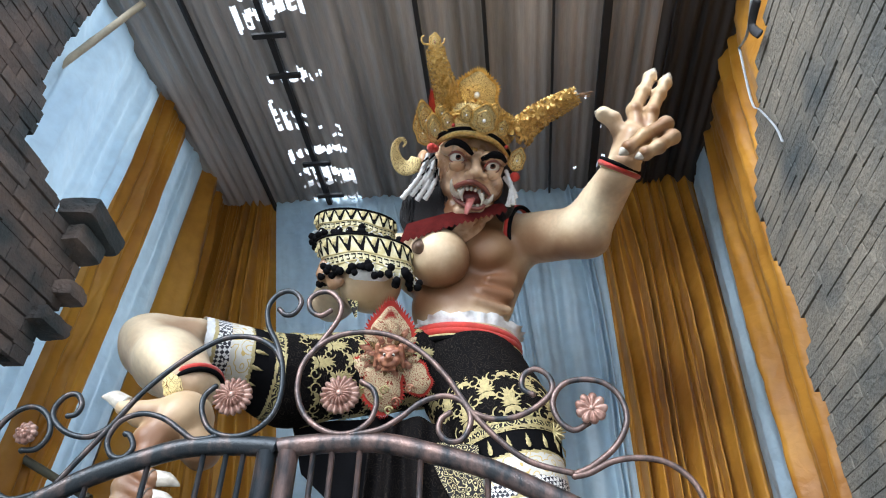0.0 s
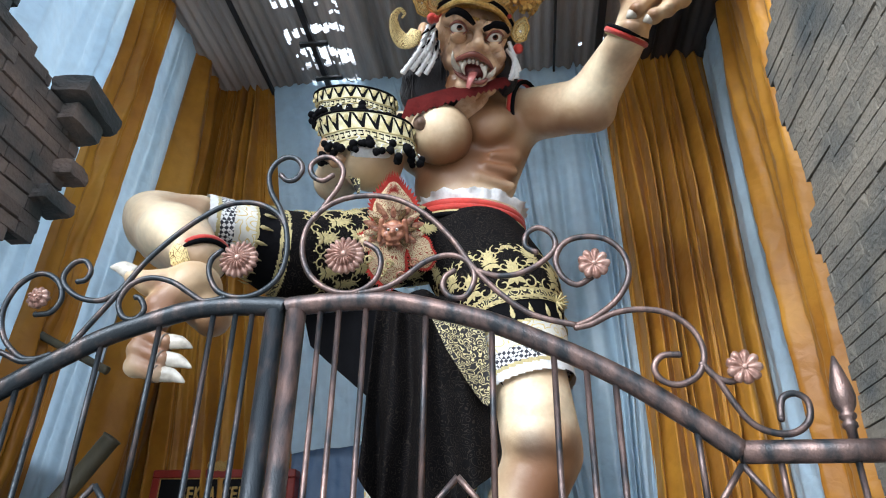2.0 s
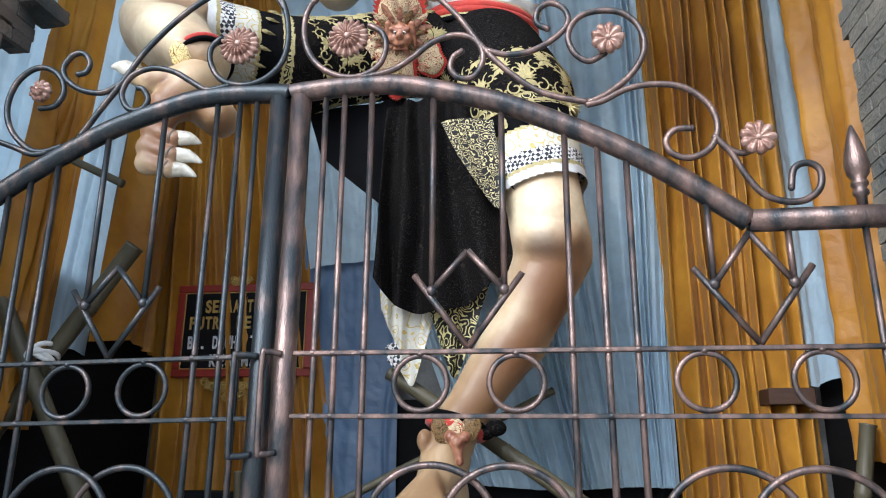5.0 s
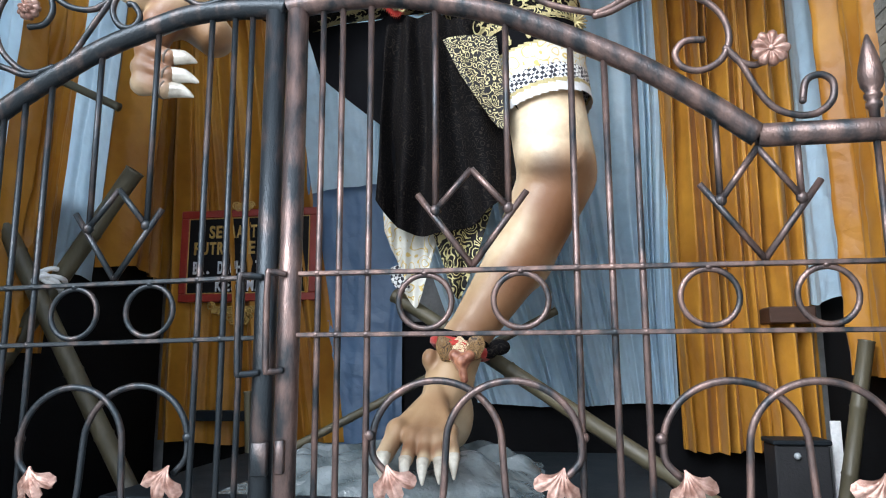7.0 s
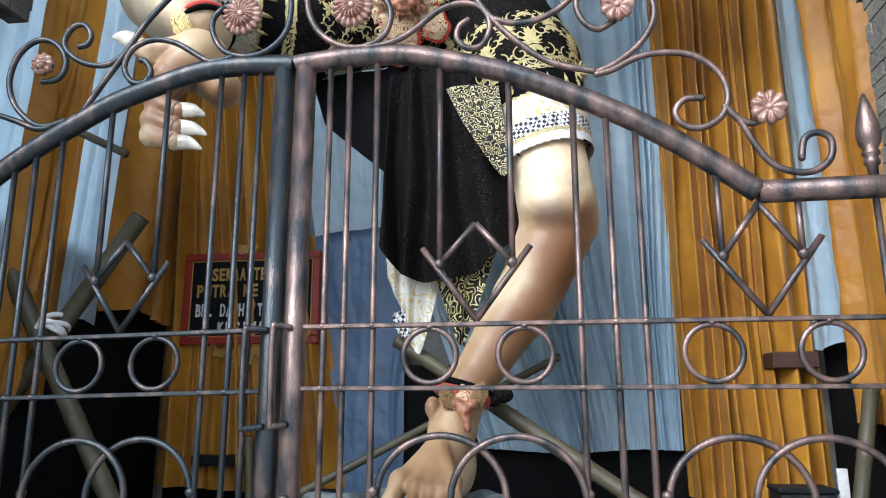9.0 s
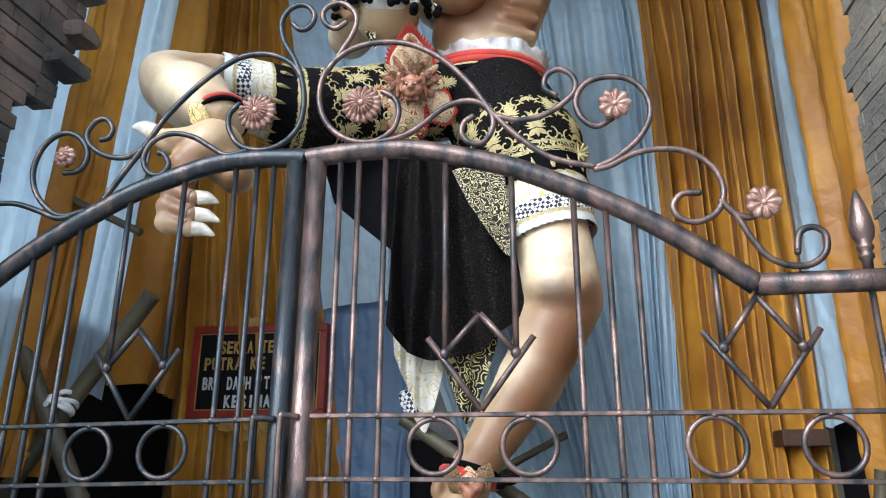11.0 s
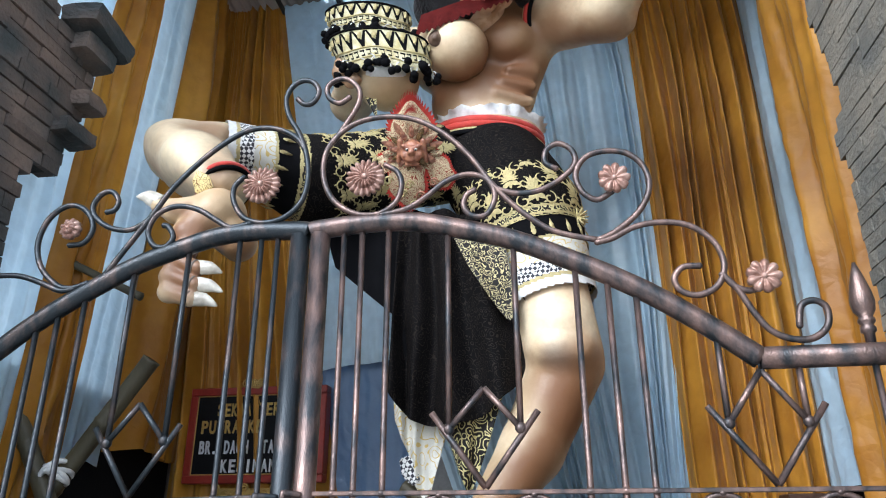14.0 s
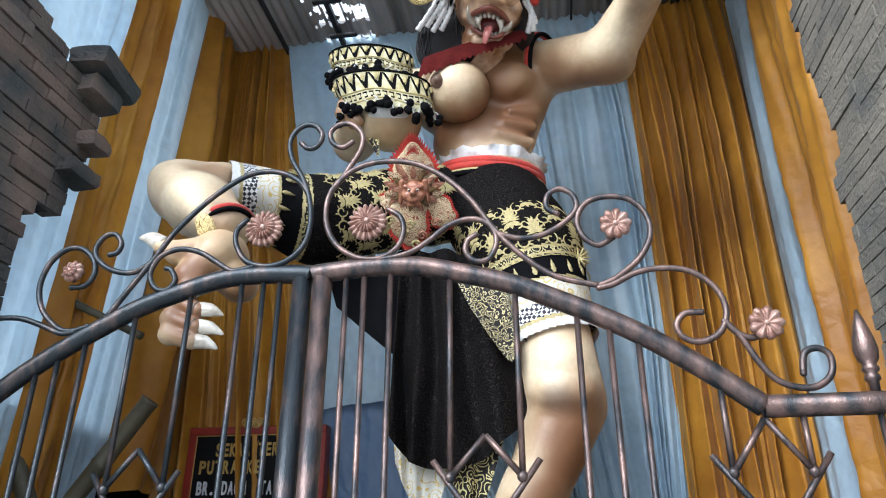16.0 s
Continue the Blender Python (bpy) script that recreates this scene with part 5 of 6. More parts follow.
# hip wrap, belt and ruffle
banded(st, blend([egg((-0.01, 2.86, 2.82), (0.285, 0.225, 0.16)), cone((0.0, 2.84, 2.80), (0.10, 2.80, 2.62), 0.262, 0.262)], 0.0125, 0.05), lambda p: BATIKDIM)
for z, r, w, mat in ((2.985, 0.268, 0.024, RED), (2.958, 0.272, 0.022, RED), (2.930, 0.280, 0.012, GOLDTRIM), (2.916, 0.284, 0.014, BLACK)):
    st.add(ring((-0.025, 2.85, z), (0.02, -0.06, 1), r, w, 44, 8, 0.79), mat)
n = 90
ruf_v, ruf_f = [], []
for i in range(n):
    a = 2 * math.pi * i / n
    for j in range(4):
        w = 0.268 + 0.008 * j + 0.020 * math.sin(a * 17 + 2.5 * math.sin(a * 5) + j) * (j / 3)
        ruf_v.append((-0.025 + w * math.cos(a), 2.85 + 0.80 * w * math.sin(a), 3.000 + 0.016 * j + 0.010 * math.sin(a * 23 + 1) * (j / 3)))
for i in range(n):
    for j in range(3):
        a, b = i * 4 + j, ((i + 1) % n) * 4 + j
        ruf_f.append((a, b, b + 1, a + 1))
st.add((ruf_v, ruf_f), WHITE)

# gold pierced anklets and the red bands
for c, ax, r in (((-1.006, 2.120, 2.447), (0.45, -0.35, -0.8), 0.100), ((0.757, 2.290, 3.619), (0.42, -0.65, 0.62), 0.094), ((0.275, 2.745, 3.592), (0.9, -0.40, -0.28), 0.150)):
    a = Vector(ax).normalized()
    st.add(ring(Vector(c), a, r, 0.015, 32), RED)
    st.add(ring(Vector(c) + a * 0.018, a, r, 0.011, 32), BLACK)
    st.add(ring(Vector(c) - a * 0.015, a, r, 0.005, 32), GOLDTRIM)


def plate(c, right, up, out, w, h, mat, rim=None, tip=1.4, dome=0.02, spikes=0, n=40, gem=None):
    """A pointed cut-leather plate, domed, with an optional spiky rim."""
    c, right, up, out = Vector(c), Vector(right).normalized(), Vector(up).normalized(), Vector(out).normalized()
    line = []
    for i in range(n):
        a = 2 * math.pi * i / n
        x, z = math.sin(a), math.cos(a)
        z2 = z * (tip if z > 0 else 0.9)
        x2 = x * (1 - 0.35 * max(0, z) ** 2) * (1 + 0.10 * math.cos(a * 6))
        line.append((x2 * w, z2 * h))
    if rim:
        k = n * 3
        vs = [c - out * 0.006]
        for i in range(k):
            a = i / k * n
            p, q = line[int(a) % n], line[(int(a) + 1) % n]
            f = a - int(a)
            g = 1.10 + (0.17 if i % 2 else 0.02) * (1 if spikes else 0.3)
            vs.append(c + right * (p[0] + (q[0] - p[0]) * f) * g + up * (p[1] + (q[1] - p[1]) * f) * g - out * 0.004)
        st.add((vs, [(0, 1 + i, 1 + (i + 1) % k) for i in range(k)]), rim)
    vs, fs = [c + out * dome], []
    for j in range(1, 6):
        t = j / 5
        for x, z in line:
            vs.append(c + right * x * t + up * z * t + out * (dome * (1 - t * t) + 0.004 * math.cos(t * 12)))
    for i in range(n):
        fs.append((0, 1 + i, 1 + (i + 1) % n))
        for j in range(4):
            a, b = 1 + j * n + i, 1 + j * n + (i + 1) % n
            fs.append((a, a + n, b + n, b))
    vs2 = [v - out * 0.008 for v in vs[-n:]]
    o = len(vs)
    vs += vs2
    fs += [(o - n + i, o + i, o + (i + 1) % n, o - n + (i + 1) % n) for i in range(n)] + [tuple(range(o, o + n))]
    st.add((vs, fs), mat)
    if rim and not spikes:
        for g in (1.0, 0.62):
            st.add(tube([c + right * x * g + up * z * g + out * (dome * (1 - g * g) + 0.006) for x, z in line], 0.0028, 6, True), rim)
    if gem:
        st.add(ball(tuple(c + out * (dome + 0.004)), (w * 0.16, w * 0.12, w * 0.24), 10, 7), gem)


# belt plate with a small carved lion mask
CR, CU, CF = Vector((0.99, 0.13, 0.0)), Vector((0.06, -0.59, 0.80)), Vector((0.10, -0.80, -0.59))
BP = Vector((-0.322, 2.470, 2.738))
plate(BP + CU * 0.03, CR, CU, CF, 0.098, 0.115, LACE, RED, 1.65, 0.02, 1, 48)
plate(BP + CU * -0.12 + CR * -0.03 + CF * 0.02, CR, -CU, CF, 0.085, 0.11, LACE, RED, 1.2, 0.015, 1)
plate(BP + CU * -0.10 + CR * 0.12 + CF * 0.012, CR + CU * 0.4, CU - CR * 0.4, CF, 0.055, 0.08, LACE, RED, 1.2, 0.012, 1)
plate(BP + CU * -0.09 + CR * -0.15 + CF * 0.012, CR - CU * 0.4, CU + CR * 0.6, CF, 0.05, 0.08, LACE, RED, 1.2, 0.012, 1)


def mp_(x, y, d):
    return tuple(BP + CR * x + CU * y + CF * d)


mask = [egg(mp_(0, 0, 0.035), (0.052, 0.035, 0.062)), egg(mp_(0, -0.004, 0.075), (0.016, 0.022, 0.015)), cone(mp_(-0.034, 0.026, 0.060), mp_(-0.006, 0.016, 0.068), 0.011, 0.010), cone(mp_(0.034, 0.026, 0.060), mp_(0.006, 0.016, 0.068), 0.011, 0.010), egg(mp_(-0.030, -0.016, 0.058), (0.018, 0.018, 0.018)), egg(mp_(0.030, -0.016, 0.058), (0.018, 0.018, 0.018)),
        cone(mp_(-0.026, -0.030, 0.062), mp_(0.026, -0.030, 0.062), 0.009, 0.009), cone(mp_(-0.022, -0.056, 0.058), mp_(0.022, -0.056, 0.058), 0.011, 0.011), cone(mp_(-0.05, 0.045, 0.04), mp_(-0.062, -0.045, 0.035), 0.013, 0.010), cone(mp_(0.05, 0.045, 0.04), mp_(0.062, -0.045, 0.035), 0.013, 0.010)]
st.add(blend(mask, 0.004, 0.006), TERRA)
for x in (-0.018, 0.018):
    st.add(ball(mp_(x, 0.012, 0.070), 0.008, 10, 7), EYEWHITE)
    st.add(ball(mp_(x, 0.011, 0.077), 0.004, 8, 5), BLACK)
st.add(ball(mp_(0, -0.043, 0.058), (0.022, 0.010, 0.008), 10, 6), MOUTH)
for ring_no, (dist, count, w_, h_, mats) in enumerate(((0.066, 13, 0.013, 0.022, (TERRA, BRONZE)), (0.094, 17, 0.015, 0.024, (LACE, TERRA)))):
    for k in range(count):
        q = k * 2 * math.pi / count + 0.2 * ring_no
        way = CR * math.sin(q) + CU * math.cos(q)
        plate(BP + way * dist * (1 + 0.18 * math.cos(q)) + CF * (0.034 - 0.014 * ring_no), CR * math.cos(q) - CU * math.sin(q), way, CF - way * 0.3, w_, h_, mats[k % 2], None, 1.7, 0.008, 0, 14)
for x, y in ((-0.02, -0.15), (0.03, -0.20), (-0.05, -0.19), (0.0, -0.24), (0.09, -0.14), (-0.11, -0.13)):
    curl_ = [BP + CR * (x + 0.022 * math.cos(a) * (1 - a / 11)) + CU * (y + 0.022 * math.sin(a) * (1 - a / 11)) + CF * 0.048 for a in np.linspace(0, 8, 12)]
    st.add(tube(curl_, 0.005, 6), GOLDTRIM if x < 0.02 else TERRA)
# ankle ornament and bow
AP = Vector((-0.079, 2.400, 1.058))
for dx, dz, w, tilt in ((-0.045, 0.03, 0.035, 0.5), (0.05, 0.035, 0.035, -0.5), (0.0, 0.02, 0.04, 0.0)):
    plate(AP + Vector((dx, 0, dz)), (1, 0, tilt), (-tilt, 0, 1), (0, -1, 0.1), w, 0.045, LACE if dx == 0 else BRONZE, None, 1.4, 0.01)
lump = [egg(tuple(AP + Vector((0.01, -0.02, -0.005))), (0.03, 0.03, 0.03)), egg(tuple(AP + Vector((-0.015, -0.02, 0.015))), (0.022, 0.022, 0.022)), egg(tuple(AP + Vector((0.035, -0.02, 0.012))), (0.022, 0.022, 0.022)), cone(tuple(AP + Vector((0.01, -0.025, -0.02))), tuple(AP + Vector((0.02, -0.03, -0.07))), 0.018, 0.014)]
st.add(blend(lump, 0.005, 0.008), TERRA)
for s_ in (0, 1):
    st.add(ball((0.055, 2.500, 1.103), (0.04, 0.02, 0.03)) if s_ else ball((0.021, 2.480, 1.082), (0.028, 0.02, 0.022)), BATIKDIM)
# raised ankle ornament and hip tassel
plate((-1.032, 2.000, 2.396), (1, 0, 0.3), (-0.3, -0.3, 1), (-0.3, -1, 0), 0.035, 0.045, GOLDPALE, None, 1.3, 0.01)
for i in range(12):
    a = i * 0.52
    st.add(tube([(0.376, 2.620, 2.424), tuple(Vector((0.376, 2.620, 2.424)) + Vector((0.05 * abs(math.cos(a)), 0.02 * math.sin(a * 2), 0.045 * math.sin(a))))], [0.006, 0.003], 5), GOLDTRIM)

# pointing hand
palm = [egg((0.843, 2.240, 3.770), (0.095, 0.06, 0.11)), cone((0.779, 2.260, 3.633), (0.830, 2.240, 3.752), 0.078, 0.085)]
nails = []
for chain, rad, nail in ((((0.860, 2.210, 3.804), (0.858, 2.200, 3.919), (0.919, 2.200, 4.045), (0.968, 2.200, 4.152)), 0.036, (1.001, 2.200, 4.219)),
                         (((0.913, 2.210, 3.799), (0.936, 2.200, 3.897), (0.993, 2.200, 4.022), (1.036, 2.200, 4.102)), 0.035, (1.068, 2.200, 4.176)),
                         (((0.771, 2.210, 3.796), (0.746, 2.190, 3.855), (0.705, 2.180, 3.883)), 0.038, (0.662, 2.170, 3.893)),
                         (((0.934, 2.180, 3.751), (0.969, 2.120, 3.732), (0.854, 2.090, 3.637), (0.774, 2.090, 3.565)), 0.034, (0.729, 2.090, 3.526)),
                         (((0.946, 2.180, 3.698), (0.986, 2.120, 3.646), (0.905, 2.090, 3.562), (0.843, 2.090, 3.524)), 0.033, (0.795, 2.090, 3.500))):
    for i in range(len(chain) - 1):
        palm.append(cone(chain[i], chain[i + 1], rad * (1.05 - 0.08 * i), rad * (0.97 - 0.08 * i)))
        palm.append(egg(chain[i + 1], (rad * 1.0,) * 3))
    nails.append((chain[-1], nail, rad))
    for i in range(1, len(chain) - 1):
        d = Vector(chain[i + 1]) - Vector(chain[i])
        for off, w in ((-0.005, 0.0035), (0.006, 0.003)):
            st.add(ring(Vector(chain[i]) + d.normalized() * off, d, rad * (0.97 - 0.05 * i), w, 20, 5), DARKBROWN)
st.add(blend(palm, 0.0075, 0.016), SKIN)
for a, b, r in nails:
    st.add(tube([a, Vector(a).lerp(Vector(b), 0.55), b], [r * 0.86, r * 0.72, 0.006], 10, flat=0.8), NAIL)
# hidden hand behind the tiered ornament
st.add(blend([egg((-0.670, 2.520, 3.233), (0.06, 0.05, 0.06)), cone((-0.690, 2.500, 3.274), (-0.633, 2.500, 3.155), 0.03, 0.03), cone((-0.698, 2.500, 3.224), (-0.601, 2.480, 3.157), 0.028, 0.026)], 0.009, 0.02), BROWN)

# head: laid out in its own frame, leaning down to the street
FU = 0.00288
HC = Vector((0.036, 2.400, 3.732))


def hp(x, y, d=0.0):
    """A place on the head: x to its left, y down from the nose, in units of 2.88 mm; d forwards in metres."""
    return tuple(HC + CR * (x - 832) * FU + CU * (310 - y) * FU + CF * d)


def he(x, y, d, r):
    return egg(hp(x, y, d), (r, r, r))


VISAGE = material("tan airbrushed face paint with umber hollows", (0.78, 0.55, 0.36), 0.28, 0, 9, other=(0.52, 0.31, 0.17), bump=0.1, bump_scale=40, coat=0.3, spread=(0.34, 0.6), spots=[
    (set_back(hp(x, y, d)), r * 1.1, k, UMBER) for x, y, d, r, k in ((792, 286, 0.05, 0.035, 0.8), (884, 300, 0.05, 0.035, 0.8), (826, 288, 0.08, 0.025, 0.8), (850, 292, 0.08, 0.025, 0.8), (838, 276, 0.08, 0.022, 0.7), (808, 316, 0.06, 0.020, 0.7), (868, 322, 0.06, 0.020, 0.7), (785, 335, 0.0, 0.06, 0.7), (890, 335, 0.0, 0.06, 0.8), (830, 385, 0.0, 0.07, 0.8), (800, 365, 0.02, 0.04, 0.6), (784, 360, 0.0, 0.06, 0.95), (776, 310, -0.04, 0.05, 0.9), (884, 355, -0.02, 0.06, 0.95), (797, 320, 0.05, 0.020, 0.8), (874, 330, 0.05, 0.020, 0.8), (820, 262, 0.07, 0.025, 0.6), (862, 268, 0.07, 0.025, 0.6))])
# skull, cheeks, jaw, brow ridges, nose
skull = [he(830, 290, -0.14, 0.19), he(832, 320, -0.09, 0.165), he(808, 328, -0.02, 0.078), he(866, 333, -0.02, 0.072), cone(hp(806, 368, -0.03), hp(856, 372, -0.03), 0.062, 0.062),
         cone(hp(790, 266, 0.02), hp(828, 274, 0.055), 0.035, 0.034), cone(hp(886, 284, 0.02), hp(848, 278, 0.055), 0.034, 0.034), cone(hp(840, 280, 0.055), hp(841, 302, 0.098), 0.019, 0.025), he(841, 309, 0.108, 0.029), he(828, 312, 0.085, 0.021), he(854, 315, 0.085, 0.021), cone(hp(826, 272, 0.06), hp(842, 276, 0.068), 0.018, 0.018), cone(hp(856, 280, 0.06), hp(842, 276, 0.068), 0.018, 0.018),
         cone(hp(806, 300, 0.04), hp(800, 318, 0.03), 0.030, 0.035), cone(hp(872, 308, 0.04), hp(878, 326, 0.03), 0.030, 0.035), cone(hp(802, 330, 0.045), hp(834, 322, 0.075), 0.022, 0.022), cone(hp(862, 340, 0.045), hp(834, 322, 0.075), 0.022, 0.022), cone(hp(818, 314, 0.06), hp(796, 334, 0.035), 0.020, 0.026), cone(hp(858, 318, 0.06), hp(872, 340, 0.03), 0.020, 0.024),
         cone(hp(812, 374, 0.035), hp(850, 378, 0.035), 0.030, 0.030), egg(hp(830, 388, 0.03), (0.05, 0.04, 0.04)), cone(hp(815, 390, -0.10), hp(830, 360, -0.10), 0.14, 0.12)]
st.add(blend(skull, 0.0065, 0.018, [egg(hp(833, 349, 0.075), (0.078, 0.07, 0.048), None), he(809, 282, 0.090, 0.036), he(868, 297, 0.088, 0.032), he(830, 317, 0.115, 0.008), he(850, 320, 0.115, 0.008), cone(hp(838, 268, 0.095), hp(838, 276, 0.10), 0.004, 0.004)]), VISAGE)
st.add(ball(hp(833, 349, 0.01), (0.085, 0.045, 0.055)), MOUTH)
st.add(tube(glide([hp(800, 338, 0.06), hp(812, 331, 0.085), hp(834, 326, 0.108), hp(855, 336, 0.09), hp(866, 348, 0.062)], 5), [0.008, 0.013, 0.015, 0.013, 0.008], 8), LIP)
st.add(tube(glide([hp(800, 338, 0.06), hp(806, 356, 0.075), hp(826, 368, 0.085), hp(850, 370, 0.08), hp(866, 348, 0.062)], 5), [0.008, 0.011, 0.012, 0.011, 0.008], 8), LIP)
for x, y, d in ((808, 282, 0.062), (868, 296, 0.062)):
    st.add(ball(hp(x, y, d), 0.041, 18, 12), EYEWHITE)
    st.add(ball(hp(x + 1, y + 1, d + 0.030), (0.0175, 0.0145, 0.0175), 14, 9), IRIS)
    st.add(ball(hp(x + 1, y + 1, d + 0.042), (0.0105, 0.0060, 0.0105), 12, 7), BLACK)
    inner = 1 if x < 832 else -1
    st.add(ball(hp(x + inner * 7, y - 13, d + 0.010), (0.047, 0.043, 0.034), 16, 10), VISAGE)
    st.add(ball(hp(x, y + 15, d + 0.000), (0.043, 0.039, 0.031), 16, 10), VISAGE)
    st.add(tube(glide([hp(x - 16, y + 3 - inner * 4, d + 0.014), hp(x - 6, y - 6 - inner, d + 0.038), hp(x + 7, y - 6 + inner, d + 0.038), hp(x + 16, y + 3 + inner * 4, d + 0.016)], 4), [0.004, 0.007, 0.007, 0.004], 8), LIP)
    st.add(tube(glide([hp(x - 15, y + 4, d + 0.012), hp(x - 5, y + 12, d + 0.028), hp(x + 8, y + 11, d + 0.028), hp(x + 15, y + 3, d + 0.014)], 4), [0.002, 0.004, 0.004, 0.002], 8), LIP)
st.add(tube(glide([hp(786, 264, 0.07), hp(801, 257, 0.095), hp(818, 263, 0.108), hp(834, 279, 0.112)], 5), [0.010, 0.021, 0.020, 0.010], 8, flat=0.6), BLACK)
st.add(tube(glide([hp(893, 288, 0.06), hp(884, 279, 0.082), hp(868, 278, 0.10), hp(849, 287, 0.108)], 5), [0.010, 0.019, 0.020, 0.010], 8, flat=0.6), BLACK)
for k in range(3):
    st.add(ball(hp(833 + 4 * k, 267 + k, 0.085), (0.006, 0.006, 0.012), 8, 5), GOLD)
for k in range(7):
    f = k / 6
    st.add(ball(hp(812 + 42 * f, 340 - 6 * math.sin(f * 3.1) + 6 * f, 0.070 + 0.016 * math.sin(f * 3.1)), (0.0105, 0.010, 0.015), 8, 6), NAIL)
for k in range(6):
    f = k / 5
    st.add(ball(hp(814 + 38 * f, 361 + 4 * math.sin(f * 3.1) + 3 * f, 0.055 + 0.012 * math.sin(f * 3.1)), (0.010, 0.009, 0.012), 8, 6), NAIL)
for pts, r in (((hp(812, 352, 0.07), hp(802, 345, 0.10), hp(798, 332, 0.115), hp(798, 322, 0.115)), 0.016), ((hp(856, 360, 0.07), hp(864, 358, 0.10), hp(868, 352, 0.115), hp(870, 346, 0.115)), 0.015),
               ((hp(816, 342, 0.09), hp(815, 350, 0.098), hp(819, 360, 0.098)), 0.014), ((hp(850, 346, 0.085), hp(853, 356, 0.092), hp(850, 366, 0.092)), 0.014)):
    st.add(tube(glide(pts, 5), [r, r * 0.75, 0.002], 10), NAIL)
st.add(tube(glide([hp(833, 352, 0.02), hp(832, 357, 0.075), hp(828, 368, 0.105), hp(824, 382, 0.105)], 5), [0.024, 0.024, 0.020, 0.010], 10, flat=0.45), TONGUE)
# ears, hair, white wool braids
st.add(blend([egg(hp(748, 285, -0.10), (0.035, 0.05, 0.07)), egg(hp(744, 300, -0.08), (0.02, 0.03, 0.03))], 0.007, 0.02), FACE)
hair = [egg(hp(800, 400, -0.02), (0.12, 0.06, 0.05)), egg(hp(760, 350, -0.14), (0.12, 0.14, 0.19)), egg(hp(750, 385, -0.12), (0.13, 0.12, 0.14)), egg(hp(895, 345, -0.12), (0.06, 0.12, 0.14)), egg(hp(830, 300, -0.22), (0.24, 0.16, 0.26)), egg(hp(790, 395, -0.08), (0.10, 0.08, 0.06))]
st.add(blend(hair, 0.012, 0.05), HAIR)
rh = random.Random(5)
for k in range(46):
    x, y = rh.uniform(715, 800), rh.uniform(330, 370)
    st.add(tube(glide([hp(x, y, -0.02), hp(x - rh.uniform(-4, 8), y + 25, 0.0), hp(x - rh.uniform(-6, 14), y + rh.uniform(36, 60), 0.0)], 3), [0.007, 0.006, 0.002], 5), HAIR)
for x0, y0, x1, y1 in ((757, 275, 712, 358), (762, 285, 728, 352), (766, 292, 738, 360), (772, 300, 752, 358), (768, 280, 742, 338), (895, 300, 908, 362), (900, 310, 898, 365), (892, 312, 912, 350)):
    pts = glide([hp(x0, y0, 0.0), hp(x0 * 0.6 + x1 * 0.4 + 4, y0 * 0.5 + y1 * 0.5, 0.05), hp(x1, y1, 0.04)], 9)
    st.add(tube(pts, [0.009 + 0.0035 * (i % 2) + 0.004 * i / len(pts) for i in range(len(pts))], 8), WHITE)
for k in range(30):
    x, y = rh.uniform(750, 775), rh.uniform(275, 330)
    st.add(tube([hp(x, y, 0.03), hp(x - rh.uniform(-6, 12), y + rh.uniform(8, 20), 0.06)], [0.007, 0.003], 5), BLACK if k % 3 else WHITE)
# ragged red collar over the chest
n = 40
vs, fs = [], []
for i in range(n + 1):
    f = i / n
    a = Vector(hp(712 + 185 * f, 434 - 62 * f - 3 * math.sin(f * 3.1), 0.15 - 0.08 * f))
    b = Vector(hp(722 + 168 * f, 402 - 44 * f - 4 * math.sin(f * 3.1), 0.075 - 0.08 * f))
    vs += [tuple(a + CU * (-0.014 * (i % 2) - 0.012 * noise.noise((i * 0.4, 3, 1)))), tuple(a.lerp(b, 0.5) + CF * (0.012 + 0.014 * noise.noise((i * 0.25, 7, 2)))), tuple(b)]
for i in range(n):
    for j in range(2):
        q = i * 3 + j
        fs.append((q, q + 3, q + 4, q + 1))
st.add((vs, fs), WINE)
# crown: cap, band, cut-leather leaves, peak
st.add(blend([egg(hp(836, 228, -0.13), (0.19, 0.18, 0.13)), egg(hp(838, 212, -0.12), (0.13, 0.13, 0.09))], 0.012, 0.04), GOLD)
band = glide([hp(760, 268, -0.03), hp(780, 252, 0.05), hp(812, 243, 0.10), hp(848, 247, 0.11), hp(880, 260, 0.07), hp(902, 282, -0.02)], 8)
for off, r, mat in ((0.0, 0.012, GOLD), (0.024, 0.016, BLACK), (0.048, 0.012, GOLD), (0.10, 0.012, GOLD)):
    st.add(tube([p + CU * off - CF * off * 0.25 for p in band], r, 8), mat)
m = len(band)
st.add(([tuple(p + CU * 0.05 - CF * 0.012) for p in band] + [tuple(p + CU * 0.165 - CF * 0.055) for p in band], [(i, i + 1, m + i + 1, m + i) for i in range(m - 1)]), GOLDPALE)
st.add(([tuple(p + CU * -0.008 + CF * 0.010) for p in band] + [tuple(p + CU * 0.055 + CF * 0.002) for p in band], [(i, i + 1, m + i + 1, m + i) for i in range(m - 1)]), GOLDPALE)
for k in range(30):
    p = band[int(k / 29 * (m - 1))]
    st.add(ball(tuple(p + CU * 0.118 - CF * 0.03), 0.011, 8, 5), GOLD)
